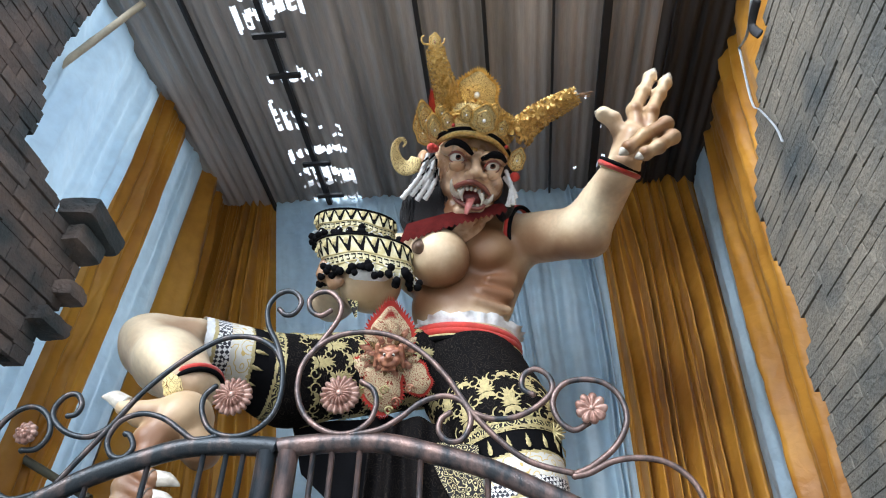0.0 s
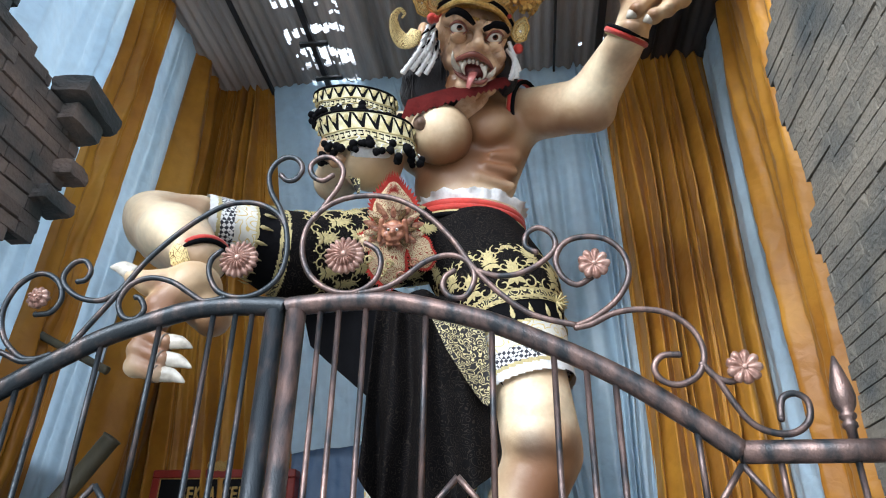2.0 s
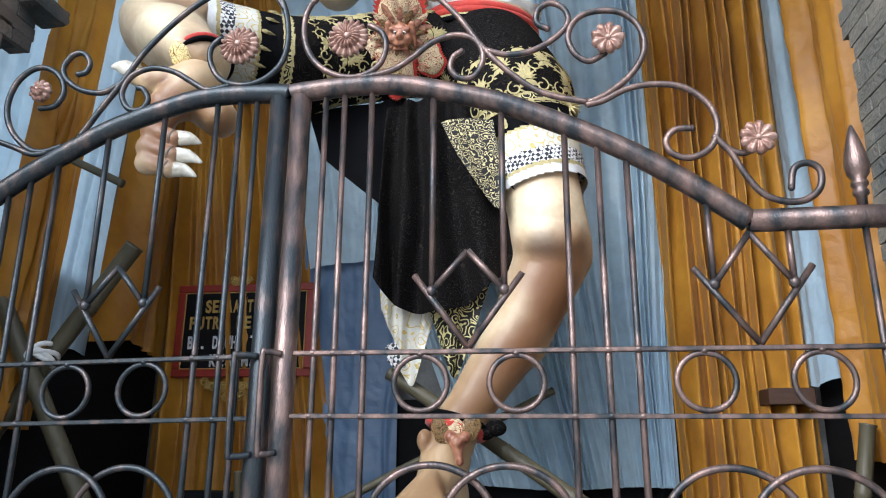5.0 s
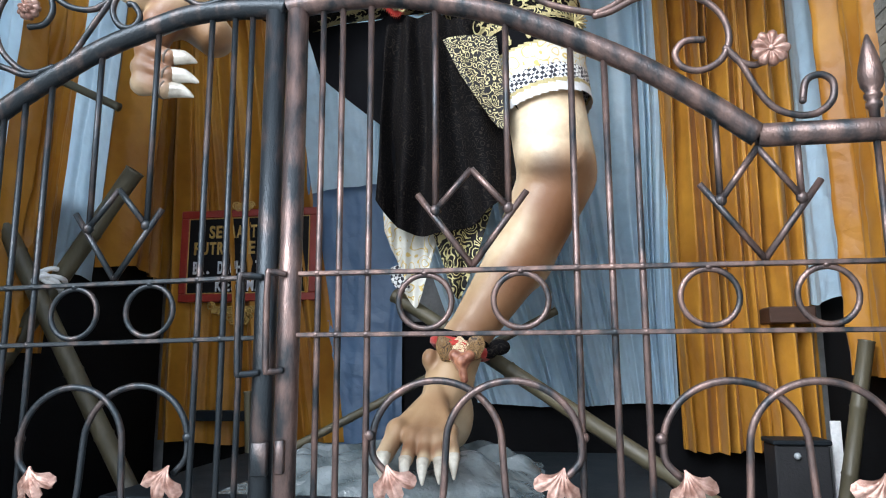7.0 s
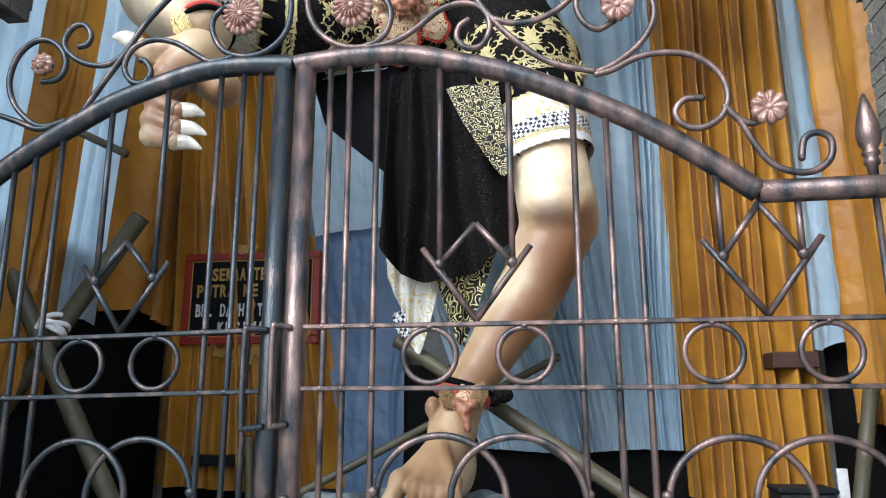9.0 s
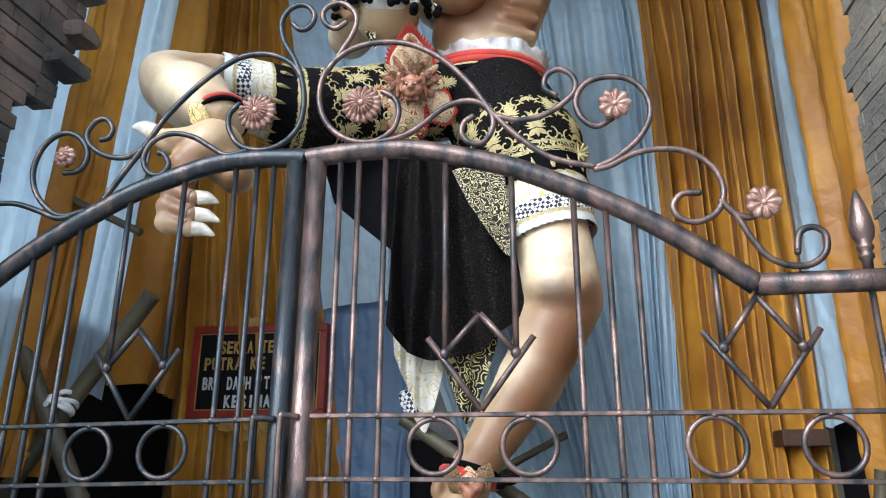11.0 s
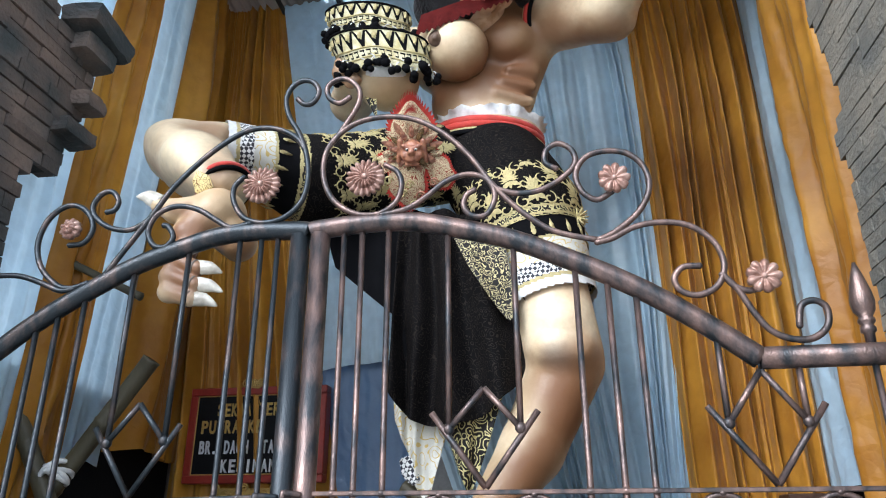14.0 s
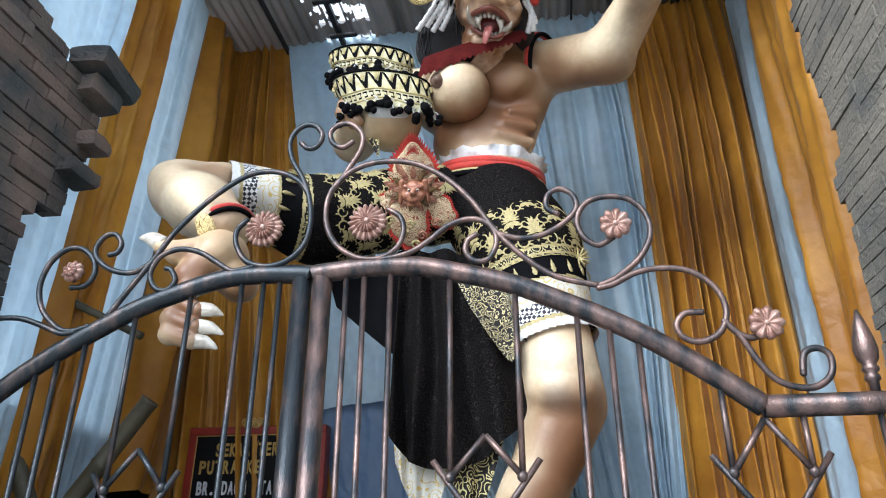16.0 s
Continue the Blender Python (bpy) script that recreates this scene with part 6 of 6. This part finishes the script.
for x, y, d, w, h, lean in ((852, 222, 0.125, 0.072, 0.074, 0.2), (822, 212, 0.105, 0.040, 0.046, 0.1), (790, 224, 0.075, 0.040, 0.050, -0.1), (884, 232, 0.07, 0.036, 0.046, 0.35), (768, 236, 0.03, 0.048, 0.075, -0.15), (752, 215, -0.04, 0.05, 0.09, -0.25), (746, 235, -0.06, 0.045, 0.08, -0.4), (913, 284, 0.02, 0.045, 0.060, 0.35), (780, 205, 0.02, 0.04, 0.05, -0.1), (870, 205, 0.06, 0.04, 0.05, 0.3)):
    plate(hp(x, y, d), CR - CU * lean, CU + CR * lean, CF, w * 0.86, h * 0.86, GOLDPALE, GOLD, 1.35, 0.016, 0, 32, EYEWHITE)
plate(hp(843, 160, -0.12), CR - CU * 0.1, CU + CR * 0.1, CF, 0.105, 0.095, GOLDPALE, GOLD, 1.35, 0.01, 1, 40, EYEWHITE)
plate(hp(772, 215, -0.10), CR + CU * 0.2, CU - CR * 0.2, CF, 0.03, 0.12, RED, RED, 1.3, 0.01, 1)
plate(hp(765, 75, -0.02), CR, CU, CF, 0.03, 0.035, GOLDPALE, GOLD, 1.4, 0.008, 0, 24, TERRA)
st.add(tube(glide([hp(756, 78, -0.03), hp(744, 76, -0.03), hp(741, 66, -0.03), hp(746, 62, -0.03)], 4), [0.006, 0.003], 6), GOLD)
st.add(tube(glide([hp(770, 78, -0.03), hp(780, 74, -0.03), hp(782, 66, -0.03)], 4), [0.006, 0.003], 6), GOLD)
# crescent ear ornament, red wool balls
st.add(tube(glide([hp(735, 282, -0.02), hp(728, 298, -0.01), hp(712, 300, -0.01), hp(700, 284, -0.01), hp(698, 262, -0.01), hp(708, 250, -0.01), hp(716, 256, -0.01), hp(711, 264, -0.01)], 6), [0.030, 0.046, 0.046, 0.032, 0.020, 0.012, 0.009, 0.004], 10, flat=0.3), GOLDPALE)
for x, y, d, r in ((763, 267, 0.05, 0.026), (769, 268, 0.055, 0.020), (910, 312, 0.03, 0.026), (800, 229, 0.10, 0.010), (893, 262, 0.07, 0.011), (740, 322, 0.03, 0.013)):
    st.add(ball(hp(x, y, d), r, 12, 8), RED)


def horn(line, radii, seed):
    """A horn covered with small gold blossoms."""
    rnd = random.Random(seed)
    pts = glide(line, 8)
    st.add(tube(pts, [r * 0.85 for r in radii], 12), GOLD)
    L = len(pts) - 1
    count = 84
    for k in range(count):
        f = (k + rnd.random()) / count
        i = min(int(f * L), L - 1)
        c = pts[i].lerp(pts[i + 1], f * L - i)
        d = (pts[i + 1] - pts[i]).normalized()
        u = d.orthogonal().normalized()
        a = k * 2.399
        out = (u * math.cos(a) + d.cross(u) * math.sin(a)).normalized()
        r = float(np.interp(f, np.linspace(0, 1, len(radii)), radii))
        e1 = out.orthogonal().normalized()
        e2 = out.cross(e1)
        size = rnd.uniform(0.026, 0.035) * (1.1 - 0.4 * f)
        spin = rnd.random() * 6
        base = c + out * r
        vs, fs = [tuple(base + out * 0.004)], []
        for p in range(5):
            b = spin + p * 1.2566
            for q, (rad, ang, lift) in enumerate(((0.5, -0.5, 0.010), (1.0, -0.32, 0.016), (1.12, 0.0, 0.010), (1.0, 0.32, 0.016), (0.5, 0.5, 0.010))):
                vs.append(tuple(base + (e1 * math.cos(b + ang) + e2 * math.sin(b + ang)) * size * rad + out * lift))
            o = 1 + p * 5
            fs.append((0, o, o + 1, o + 2, o + 3, o + 4))
        st.add((vs, fs), GOLD)
        st.add(ball(tuple(base + out * 0.010), 0.005, 6, 4), GOLD)


horn([hp(800, 205, -0.03), hp(788, 165, -0.02), hp(775, 125, -0.02), hp(766, 88, -0.02)], (0.060, 0.050, 0.042, 0.030), 1)
horn([hp(915, 236, -0.02), hp(948, 202, -0.01), hp(988, 178, 0.0), hp(1014, 164, 0.0)], (0.062, 0.050, 0.042, 0.030), 2)
horn([hp(815, 200, -0.02), hp(845, 194, 0.0), hp(880, 205, -0.01), hp(905, 222, -0.02)], (0.030, 0.030, 0.030, 0.030), 3)
for k in range(14):
    st.add(tube([hp(1014, 164, 0.0), hp(1030 + rh.random() * 22, 152 + rh.random() * 12, rh.uniform(-0.02, 0.02))], [0.006, 0.001], 5), BROWN)
st.add(ring(Vector(hp(1017, 162, 0)), Vector(hp(1030, 154, 0)) - Vector(hp(1014, 164, 0)), 0.026, 0.008, 16, 6), WHITE)
st.v = [set_back(p) for p in st.v]
statue = tagged(part("statue", st, None), "giant painted papier-mache demon effigy in gilded black trousers and gold crown", "statue")

# ---- things round the effigy ----
def ornament_tier(name, cx, cy, z0, z1, r0, r1, parent, seed, tilt):
    """A curved cloth band with black zigzag teeth, a meander strip and wool bobbles."""
    rnd = random.Random(seed)
    n = 64
    def P(a, t, out=0.0):
        r = r0 + (r1 - r0) * t + out
        wob = 0.012 * math.sin(a * 5 + seed) * (1 - t)
        return (cx + r * math.sin(a) + tilt * (t - 0.5), cy - r * 0.5 * math.cos(a), z0 + (z1 - z0) * t + wob + 0.03 * math.sin(a) * -1)
    band = Shape()
    A0, A1 = -1.9, 1.9
    vs, fs = [], []
    for j in range(9):
        for i in range(n + 1):
            vs.append(P(A0 + (A1 - A0) * i / n, j / 8))
    for j in range(8):
        for i in range(n):
            q = j * (n + 1) + i
            fs.append((q, q + 1, q + n + 2, q + n + 1))
    k = len(vs)
    vs += [(x, y + 0.006, z) for x, y, z in vs]
    fs += [tuple(i + k for i in f[::-1]) for f in fs]
    band.add((vs, fs), IVORY)
    cloth = part(name, band, None, parent, "ivory and gold cloth band")
    teeth = 13
    for i in range(teeth):
        a = A0 + (A1 - A0) * (i + 0.5) / teeth
        w = (A1 - A0) / teeth
        for da, top, low, mat, nm in ((0, 0.93, 0.48, BLACK, "tooth"), (w * 0.5, 0.90, 0.56, GOLDTRIM, "leaf_motif")):
            s = Shape()
            if nm == "tooth":
                ring_ = [P(a - w * 0.52, top, 0.003), P(a - w * 0.36, top, 0.003), P(a, low + 0.18, 0.003), P(a + w * 0.36, top, 0.003), P(a + w * 0.52, top, 0.003), P(a + w * 0.1, low, 0.003), P(a - w * 0.1, low, 0.003)]
                s.add((ring_, [(0, 1, 2, 6), (2, 3, 4, 5), (2, 5, 6)]), mat)
            else:
                c = P(a, 0.80, 0.005)
                s.add(ball(c, (0.011, 0.006, 0.020), 8, 6), mat)
            part(nm, s, None, cloth, smooth=False)
    # meander strip: short black bars on gold
    for i in range(26):
        a = A0 + (A1 - A0) * (i + 0.5) / 26
        s = Shape()
        for t0, t1, da in ((0.36, 0.40, 0.055), (0.24, 0.40, -0.008), (0.24, 0.28, 0.04)):
            b = a + (0.03 if da < 0 else 0)
            d = abs(da)
            s.add(([P(b - d, t0, 0.003), P(b + d, t0, 0.003), P(b + d, t1, 0.003), P(b - d, t1, 0.003)], [(0, 1, 2, 3)]), BLACK)
        part("meander", s, None, cloth, smooth=False)
    for t, r in ((0.98, 0.006), (0.46, 0.004), (0.20, 0.004)):
        part("braid", tube([P(A0 + (A1 - A0) * i / n, t, 0.003) for i in range(n + 1)], r, 6), BLACK if t > 0.9 else GOLDTRIM, cloth)
    for i in range(40):
        a = A0 + (A1 - A0) * (i + rnd.random()) / 40
        p = Vector(P(a, rnd.uniform(0.04, 0.25), 0.006))
        q = p + Vector((rnd.uniform(-0.03, 0.03), -rnd.uniform(0.0, 0.03), -rnd.uniform(0.015, 0.065)))
        part("cord", tube(glide([p, p.lerp(q, 0.5) + Vector((rnd.uniform(-0.015, 0.015), -0.01, 0.005)), q], 3), 0.0025, 5), WHITE, cloth)
        b = ball((0, 0, 0), rnd.uniform(0.014, 0.021), 10, 7)
        part("bobble", ([(x * (1 + 0.2 * rnd.random()), y * (1 + 0.2 * rnd.random()), z * (1 + 0.2 * rnd.random())) for x, y, z in b[0]], b[1]), BLACK, cloth, "black wool bobble", at=Matrix.Translation(q))
    return cloth


IVORY = material("ivory and gold woven cloth", (0.66, 0.62, 0.42), 0.6, 0, 25, other=(0.45, 0.38, 0.17), bump=0.3, bump_scale=200)
orn = tagged(new("tiered_ornament"), "two-tiered ivory cloth ornament with black zigzags and wool bobbles", "ornament")
ornament_tier("upper_tier", -0.575, 2.57, 3.455, 3.60, 0.195, 0.215, orn, 1, -0.02)
ornament_tier("lower_tier", -0.485, 2.52, 3.18, 3.385, 0.215, 0.245, orn, 2, -0.06)
s = Shape()
s.add(blend([egg((-0.585, 2.60, 3.585), (0.15, 0.13, 0.055))], 0.012, 0.02), BLACKCLOTH)
part("cap", s, None, orn, "black domed cap")
part("lining", ball((-0.47, 2.55, 3.19), (0.12, 0.12, 0.065), 24, 12), WHITE, orn, "white plastic lining")
part("handle", tube([(-0.60, 2.60, 3.56), (-0.670, 2.520, 3.233)], 0.014, 10), BAMBOO_PALE, orn)
tip = Shape().add(([(-0.615, 2.57, 3.195), (-0.520, 2.55, 3.151), (-0.507, 2.53, 2.990), (-0.520, 2.54, 2.992)], [(0, 1, 2), (0, 2, 3)]), BATIK)
part("pendant", tip, None, orn, smooth=False)
ORIGIN = Vector((0.235, -0.27, 1.29))
orn.matrix_world = Matrix.Translation(ORIGIN) @ Matrix.Scale(1.125, 4) @ Matrix.Translation(-ORIGIN)

# platform, cloth heap, bamboo poles
plat = tagged(new("platform"), "dark slate painted platform carrying the effigy", "platform")
part("deck", block(-1.30, 2.20, 0.545, 0.66, 3.60, 0.60, 0.006), DECKPAINT, plat, smooth=False)
for x in (-1.22, 0.58):
    for y in (2.28, 3.52):
        part("leg", block(x - 0.05, y - 0.05, 0.0, x + 0.05, y + 0.05, 0.545, 0.006), DECKPAINT, plat, smooth=False)
part("skirt", block(-1.27, 2.24, 0.02, 0.63, 2.27, 0.54, 0.004), BLACKCLOTH, plat, smooth=False)


def heap(cx, cy, w, d, h, z0, seed):
    n = 110
    vs, fs = [], []
    for j in range(n + 1):
        for i in range(n + 1):
            u, v = i / n * 2 - 1, j / n * 2 - 1
            r = max(abs(u), abs(v)) * 0.5 + math.hypot(u, v) * 0.5
            e = max(0.0, 1 - r ** 2.5)
            x, y = cx + u * w, cy + v * d
            q = 3.5 * noise.noise((x * 2.2, y * 2.2, seed))
            crease = 0.30 + 0.30 * math.sin(x * 15 + y * 11 + q * 1.6) + 0.20 * math.sin(y * 31 - x * 13 + q * 2.2) + 0.55 * noise.noise((x * 4, y * 6, seed + 2))
            crease = max(0.0, min(1.2, crease))
            vs.append((x + 0.02 * noise.noise((x * 12, y * 12, 8)), y, z0 + 0.004 + e ** 0.5 * h * (0.35 + 0.65 * crease)))
    for j in range(n):
        for i in range(n):
            a = j * (n + 1) + i
            fs.append((a, a + 1, a + n + 2, a + n + 1))
    return vs, fs


tagged(part("crumpled_cloth", heap(-0.36, 2.74, 0.56, 0.46, 0.17, 0.598, 3), GREYSATIN), "crumpled grey satin cloth heaped on the platform", "cloth")


def bamboo(a, b, r, label, mat=BAMBOO, joints=0.28):
    a, b = Vector(a), Vector(b)
    n = max(2, int((b - a).length / joints))
    pts, rad = [], []
    for i in range(n):
        for f, w in ((0.0, 1.10), (0.03, 1.0), (0.5, 0.97), (0.97, 1.0)):
            pts.append(a.lerp(b, (i + f) / n))
            rad.append(r * w)
    pts.append(b)
    rad.append(r * 1.08)
    return tagged(part("bamboo_pole", tube(pts, rad, 12), mat), label, "pole", "bamboo poles")


OL = "olive dry bamboo pole leaning in the dark hall"
bamboo((-0.478, 3.150, 1.361), (0.874, 2.750, 0.492), 0.034, "thick brown bamboo pole leaning behind the effigy")
bamboo((-0.903, 3.000, 0.674), (0.275, 3.450, 1.297), 0.019, "thin bamboo pole crossing behind the effigy")
bamboo((-2.449, 2.720, 2.074), (-1.310, 2.720, 0.213), 0.040, OL)
bamboo((-1.628, 2.800, 1.922), (-2.400, 2.800, 0.788), 0.042, OL)
bamboo((-2.503, 2.780, 2.609), (-1.764, 2.850, 2.254), 0.020, "thin brown bamboo rail beside the curtains")
bamboo((1.635, 3.300, 1.135), (1.453, 3.300, 0.270), 0.034, OL)
bamboo((-1.300, 3.400, 0.905), (-1.251, 3.400, 0.162), 0.022, OL)
bamboo((-2.294, 2.020, 4.199), (-1.876, 2.250, 5.585), 0.022, "pale bamboo pole propped under the roof", BAMBOO_PALE, 0.4)
tie = Shape()
for k in range(4):
    tie.add(ring((-1.985, 2.760, 1.407), (0.4 - 0.3 * k, 0.2, 0.8 - 0.5 * (k % 2)), 0.058 + 0.004 * k, 0.012, 18, 6), WHITE)
tagged(part("cloth_tie", tie, None), "white cloth knot tying two bamboo poles", "tie")

# sign board
SY = 4.09
sign = tagged(new("sign_board"), "black sign board with gold and white letters in a red frame", "sign")
(SX0, SZ1), (SX1, SZ0) = (-2.096, 2.022), (-1.182, 1.432)
sign.location = (SX0, SY, SZ0)
def sp(name, vf, mat, label="", smooth=False):
    o = part(name, vf, mat, None, label, smooth)
    o.parent = sign
    return o
SW, SH = SX1 - SX0, SZ1 - SZ0
sp("panel", block(0.04, 0.0, 0.04, SW - 0.04, 0.08, SH - 0.04, 0.002), SIGNBLACK)
for b in ((0, -0.012, 0, SW, 0.08, 0.05), (0, -0.012, SH - 0.05, SW, 0.08, SH), (0, -0.0115, 0.0505, 0.05, 0.08, SH - 0.0505), (SW - 0.05, -0.0115, 0.0505, SW, 0.08, SH - 0.0505)):
    sp("frame_strip", block(*b, 0.006), SIGNRED)
for b in ((0.05, -0.006, 0.05, SW - 0.05, 0.0, 0.057), (0.05, -0.006, SH - 0.057, SW - 0.05, 0.0, SH - 0.05), (0.05, -0.006, 0.058, 0.057, 0.0, SH - 0.058), (SW - 0.057, -0.006, 0.058, SW - 0.05, 0.0, SH - 0.058)):
    sp("gilt_bead", block(*b, 0.002), LETTERGOLD)


def letters(text, x, z, size, mat, width):
    """Raised letters, each one a piece of its own."""
    step = width / len(text)
    for k, ch in enumerate(text):
        if ch == " ":
            continue
        cu = bpy.data.curves.new("letter", "FONT")
        cu.body, cu.size, cu.extrude, cu.offset = ch, size, 0.004, 0.003
        tmp = bpy.data.objects.new("letter", cu)
        scene.collection.objects.link(tmp)
        me = bpy.data.meshes.new_from_object(tmp.evaluated_get(bpy.context.evaluated_depsgraph_get()))
        bpy.data.objects.remove(tmp)
        xs = [v.co.x for v in me.vertices]
        w = min(step * 0.80, (max(xs) - min(xs)) * 0.85)
        q = w / (max(xs) - min(xs))
        for v in me.vertices:
            v.co = ((v.co.x - min(xs)) * q, -v.co.z - 0.005, v.co.y)
        me.materials.clear()
        me.materials.append(mat)
        o = new("letter", me)
        o.parent = sign
        o.location = (x + k * step + (step - w) / 2, 0, z)


letters("SEKAA TERUNA", 0.19, 0.41, 0.11, LETTERGOLD, 0.56)
letters("PUTRA KE", 0.09, 0.305, 0.11, LETTERGOLD, 0.42)
letters("BR. DAUH  TA", 0.09, 0.18, 0.11, LETTERWHITE, 0.50)
letters("KESIMAN", 0.245, 0.068, 0.105, LETTERWHITE, 0.37)
for cx, cz, w, h, up in ((SW * 0.46, SH + 0.015, 0.05, 0.02, 1), (SW * 0.46, -0.05, 0.19, 0.055, -1), (SW * 0.46, -0.115, 0.06, 0.035, -1)):
    for k in range(7):
        f = k / 6 * 2 - 1
        c = Vector((cx + f * w, -0.012, cz + 0.4 * h * math.cos(f * 6)))
        sp("gilt_curl", tube(glide([c + Vector((0.028 * math.cos(a) * (1 - a / 14), 0, 0.028 * math.sin(a) * (1 - a / 14))) for a in np.linspace(0, 9, 12)], 3), 0.005, 6), LETTERGOLD, smooth=True)
    sp("gilt_crest", block(cx - w, -0.010, cz - h * 0.4, cx + w, 0.06, cz + h * 0.4, 0.002), LETTERGOLD, "pierced gilt crest")
# low cabinet and loose things in the shade
tagged(part("blue_batten", block(-1.95, 4.06, 0.70, -1.30, 4.19, 0.76, 0.004), DECKPAINT, smooth=False), "slate blue batten across the foot of the curtain", "batten")
strap = Shape()
for line, r in (((((1.737, 4.093)), ((1.875, 4.035)), ((1.989, 4.079))), 0.007), ((((1.989, 4.079)), ((2.045, 3.768)), ((1.996, 3.660)), ((1.921, 3.476)), ((1.907, 3.374))), 0.006), ((((1.695, 4.032)), ((1.813, 4.013)), ((1.775, 3.895))), 0.02)):
    strap.add(tube(glide([(1.345, y, z) for y, z in line], 6), r, 8, flat=0.3), STRAP if r < 0.015 else STEEL)
tagged(part("plastic_strap", strap, None), "torn grey plastic strap hanging on the brick pier", "strap")

# things half hidden at the foot of the amber curtains
box = tagged(new("metal_box"), "dark grey metal box behind the curtain hem", "box")
bx, by, bz = (1.343, 3.750, 0.631)
part("body", block(bx, by, 0.004, bx + 0.26, by + 0.2, bz, 0.008), STEEL, box, smooth=False)
part("lid", block(bx - 0.01, by - 0.01, bz, bx + 0.27, by + 0.21, bz + 0.025, 0.006), DECKPAINT, box, smooth=False)
part("knob", ball((bx + 0.10, by - 0.012, bz - 0.05), (0.018, 0.016, 0.018), 12, 8), STRAP, box)
px_, py_, pz_ = (1.651, 3.850, 0.694)
tagged(part("white_panel", block(px_, py_, 0.004, px_ + 0.05, py_ + 0.02, pz_ + 0.05, 0.003), WHITE, smooth=False), "narrow white panel leaning in the corner", "panel")
wx, wy, wz = (1.429, 3.960, 1.342)
WOOD = material("dark brown wood", (0.05, 0.022, 0.012), 0.5, 0, 6, bump=0.3, stretch=(0.3, 1, 1))
tagged(part("wooden_shelf", block(wx, wy, wz - 0.09, wx + 0.24, wy + 0.22, wz, 0.006), WOOD, smooth=False), "dark brown wooden shelf fixed in the corner", "shelf", kind="structure")
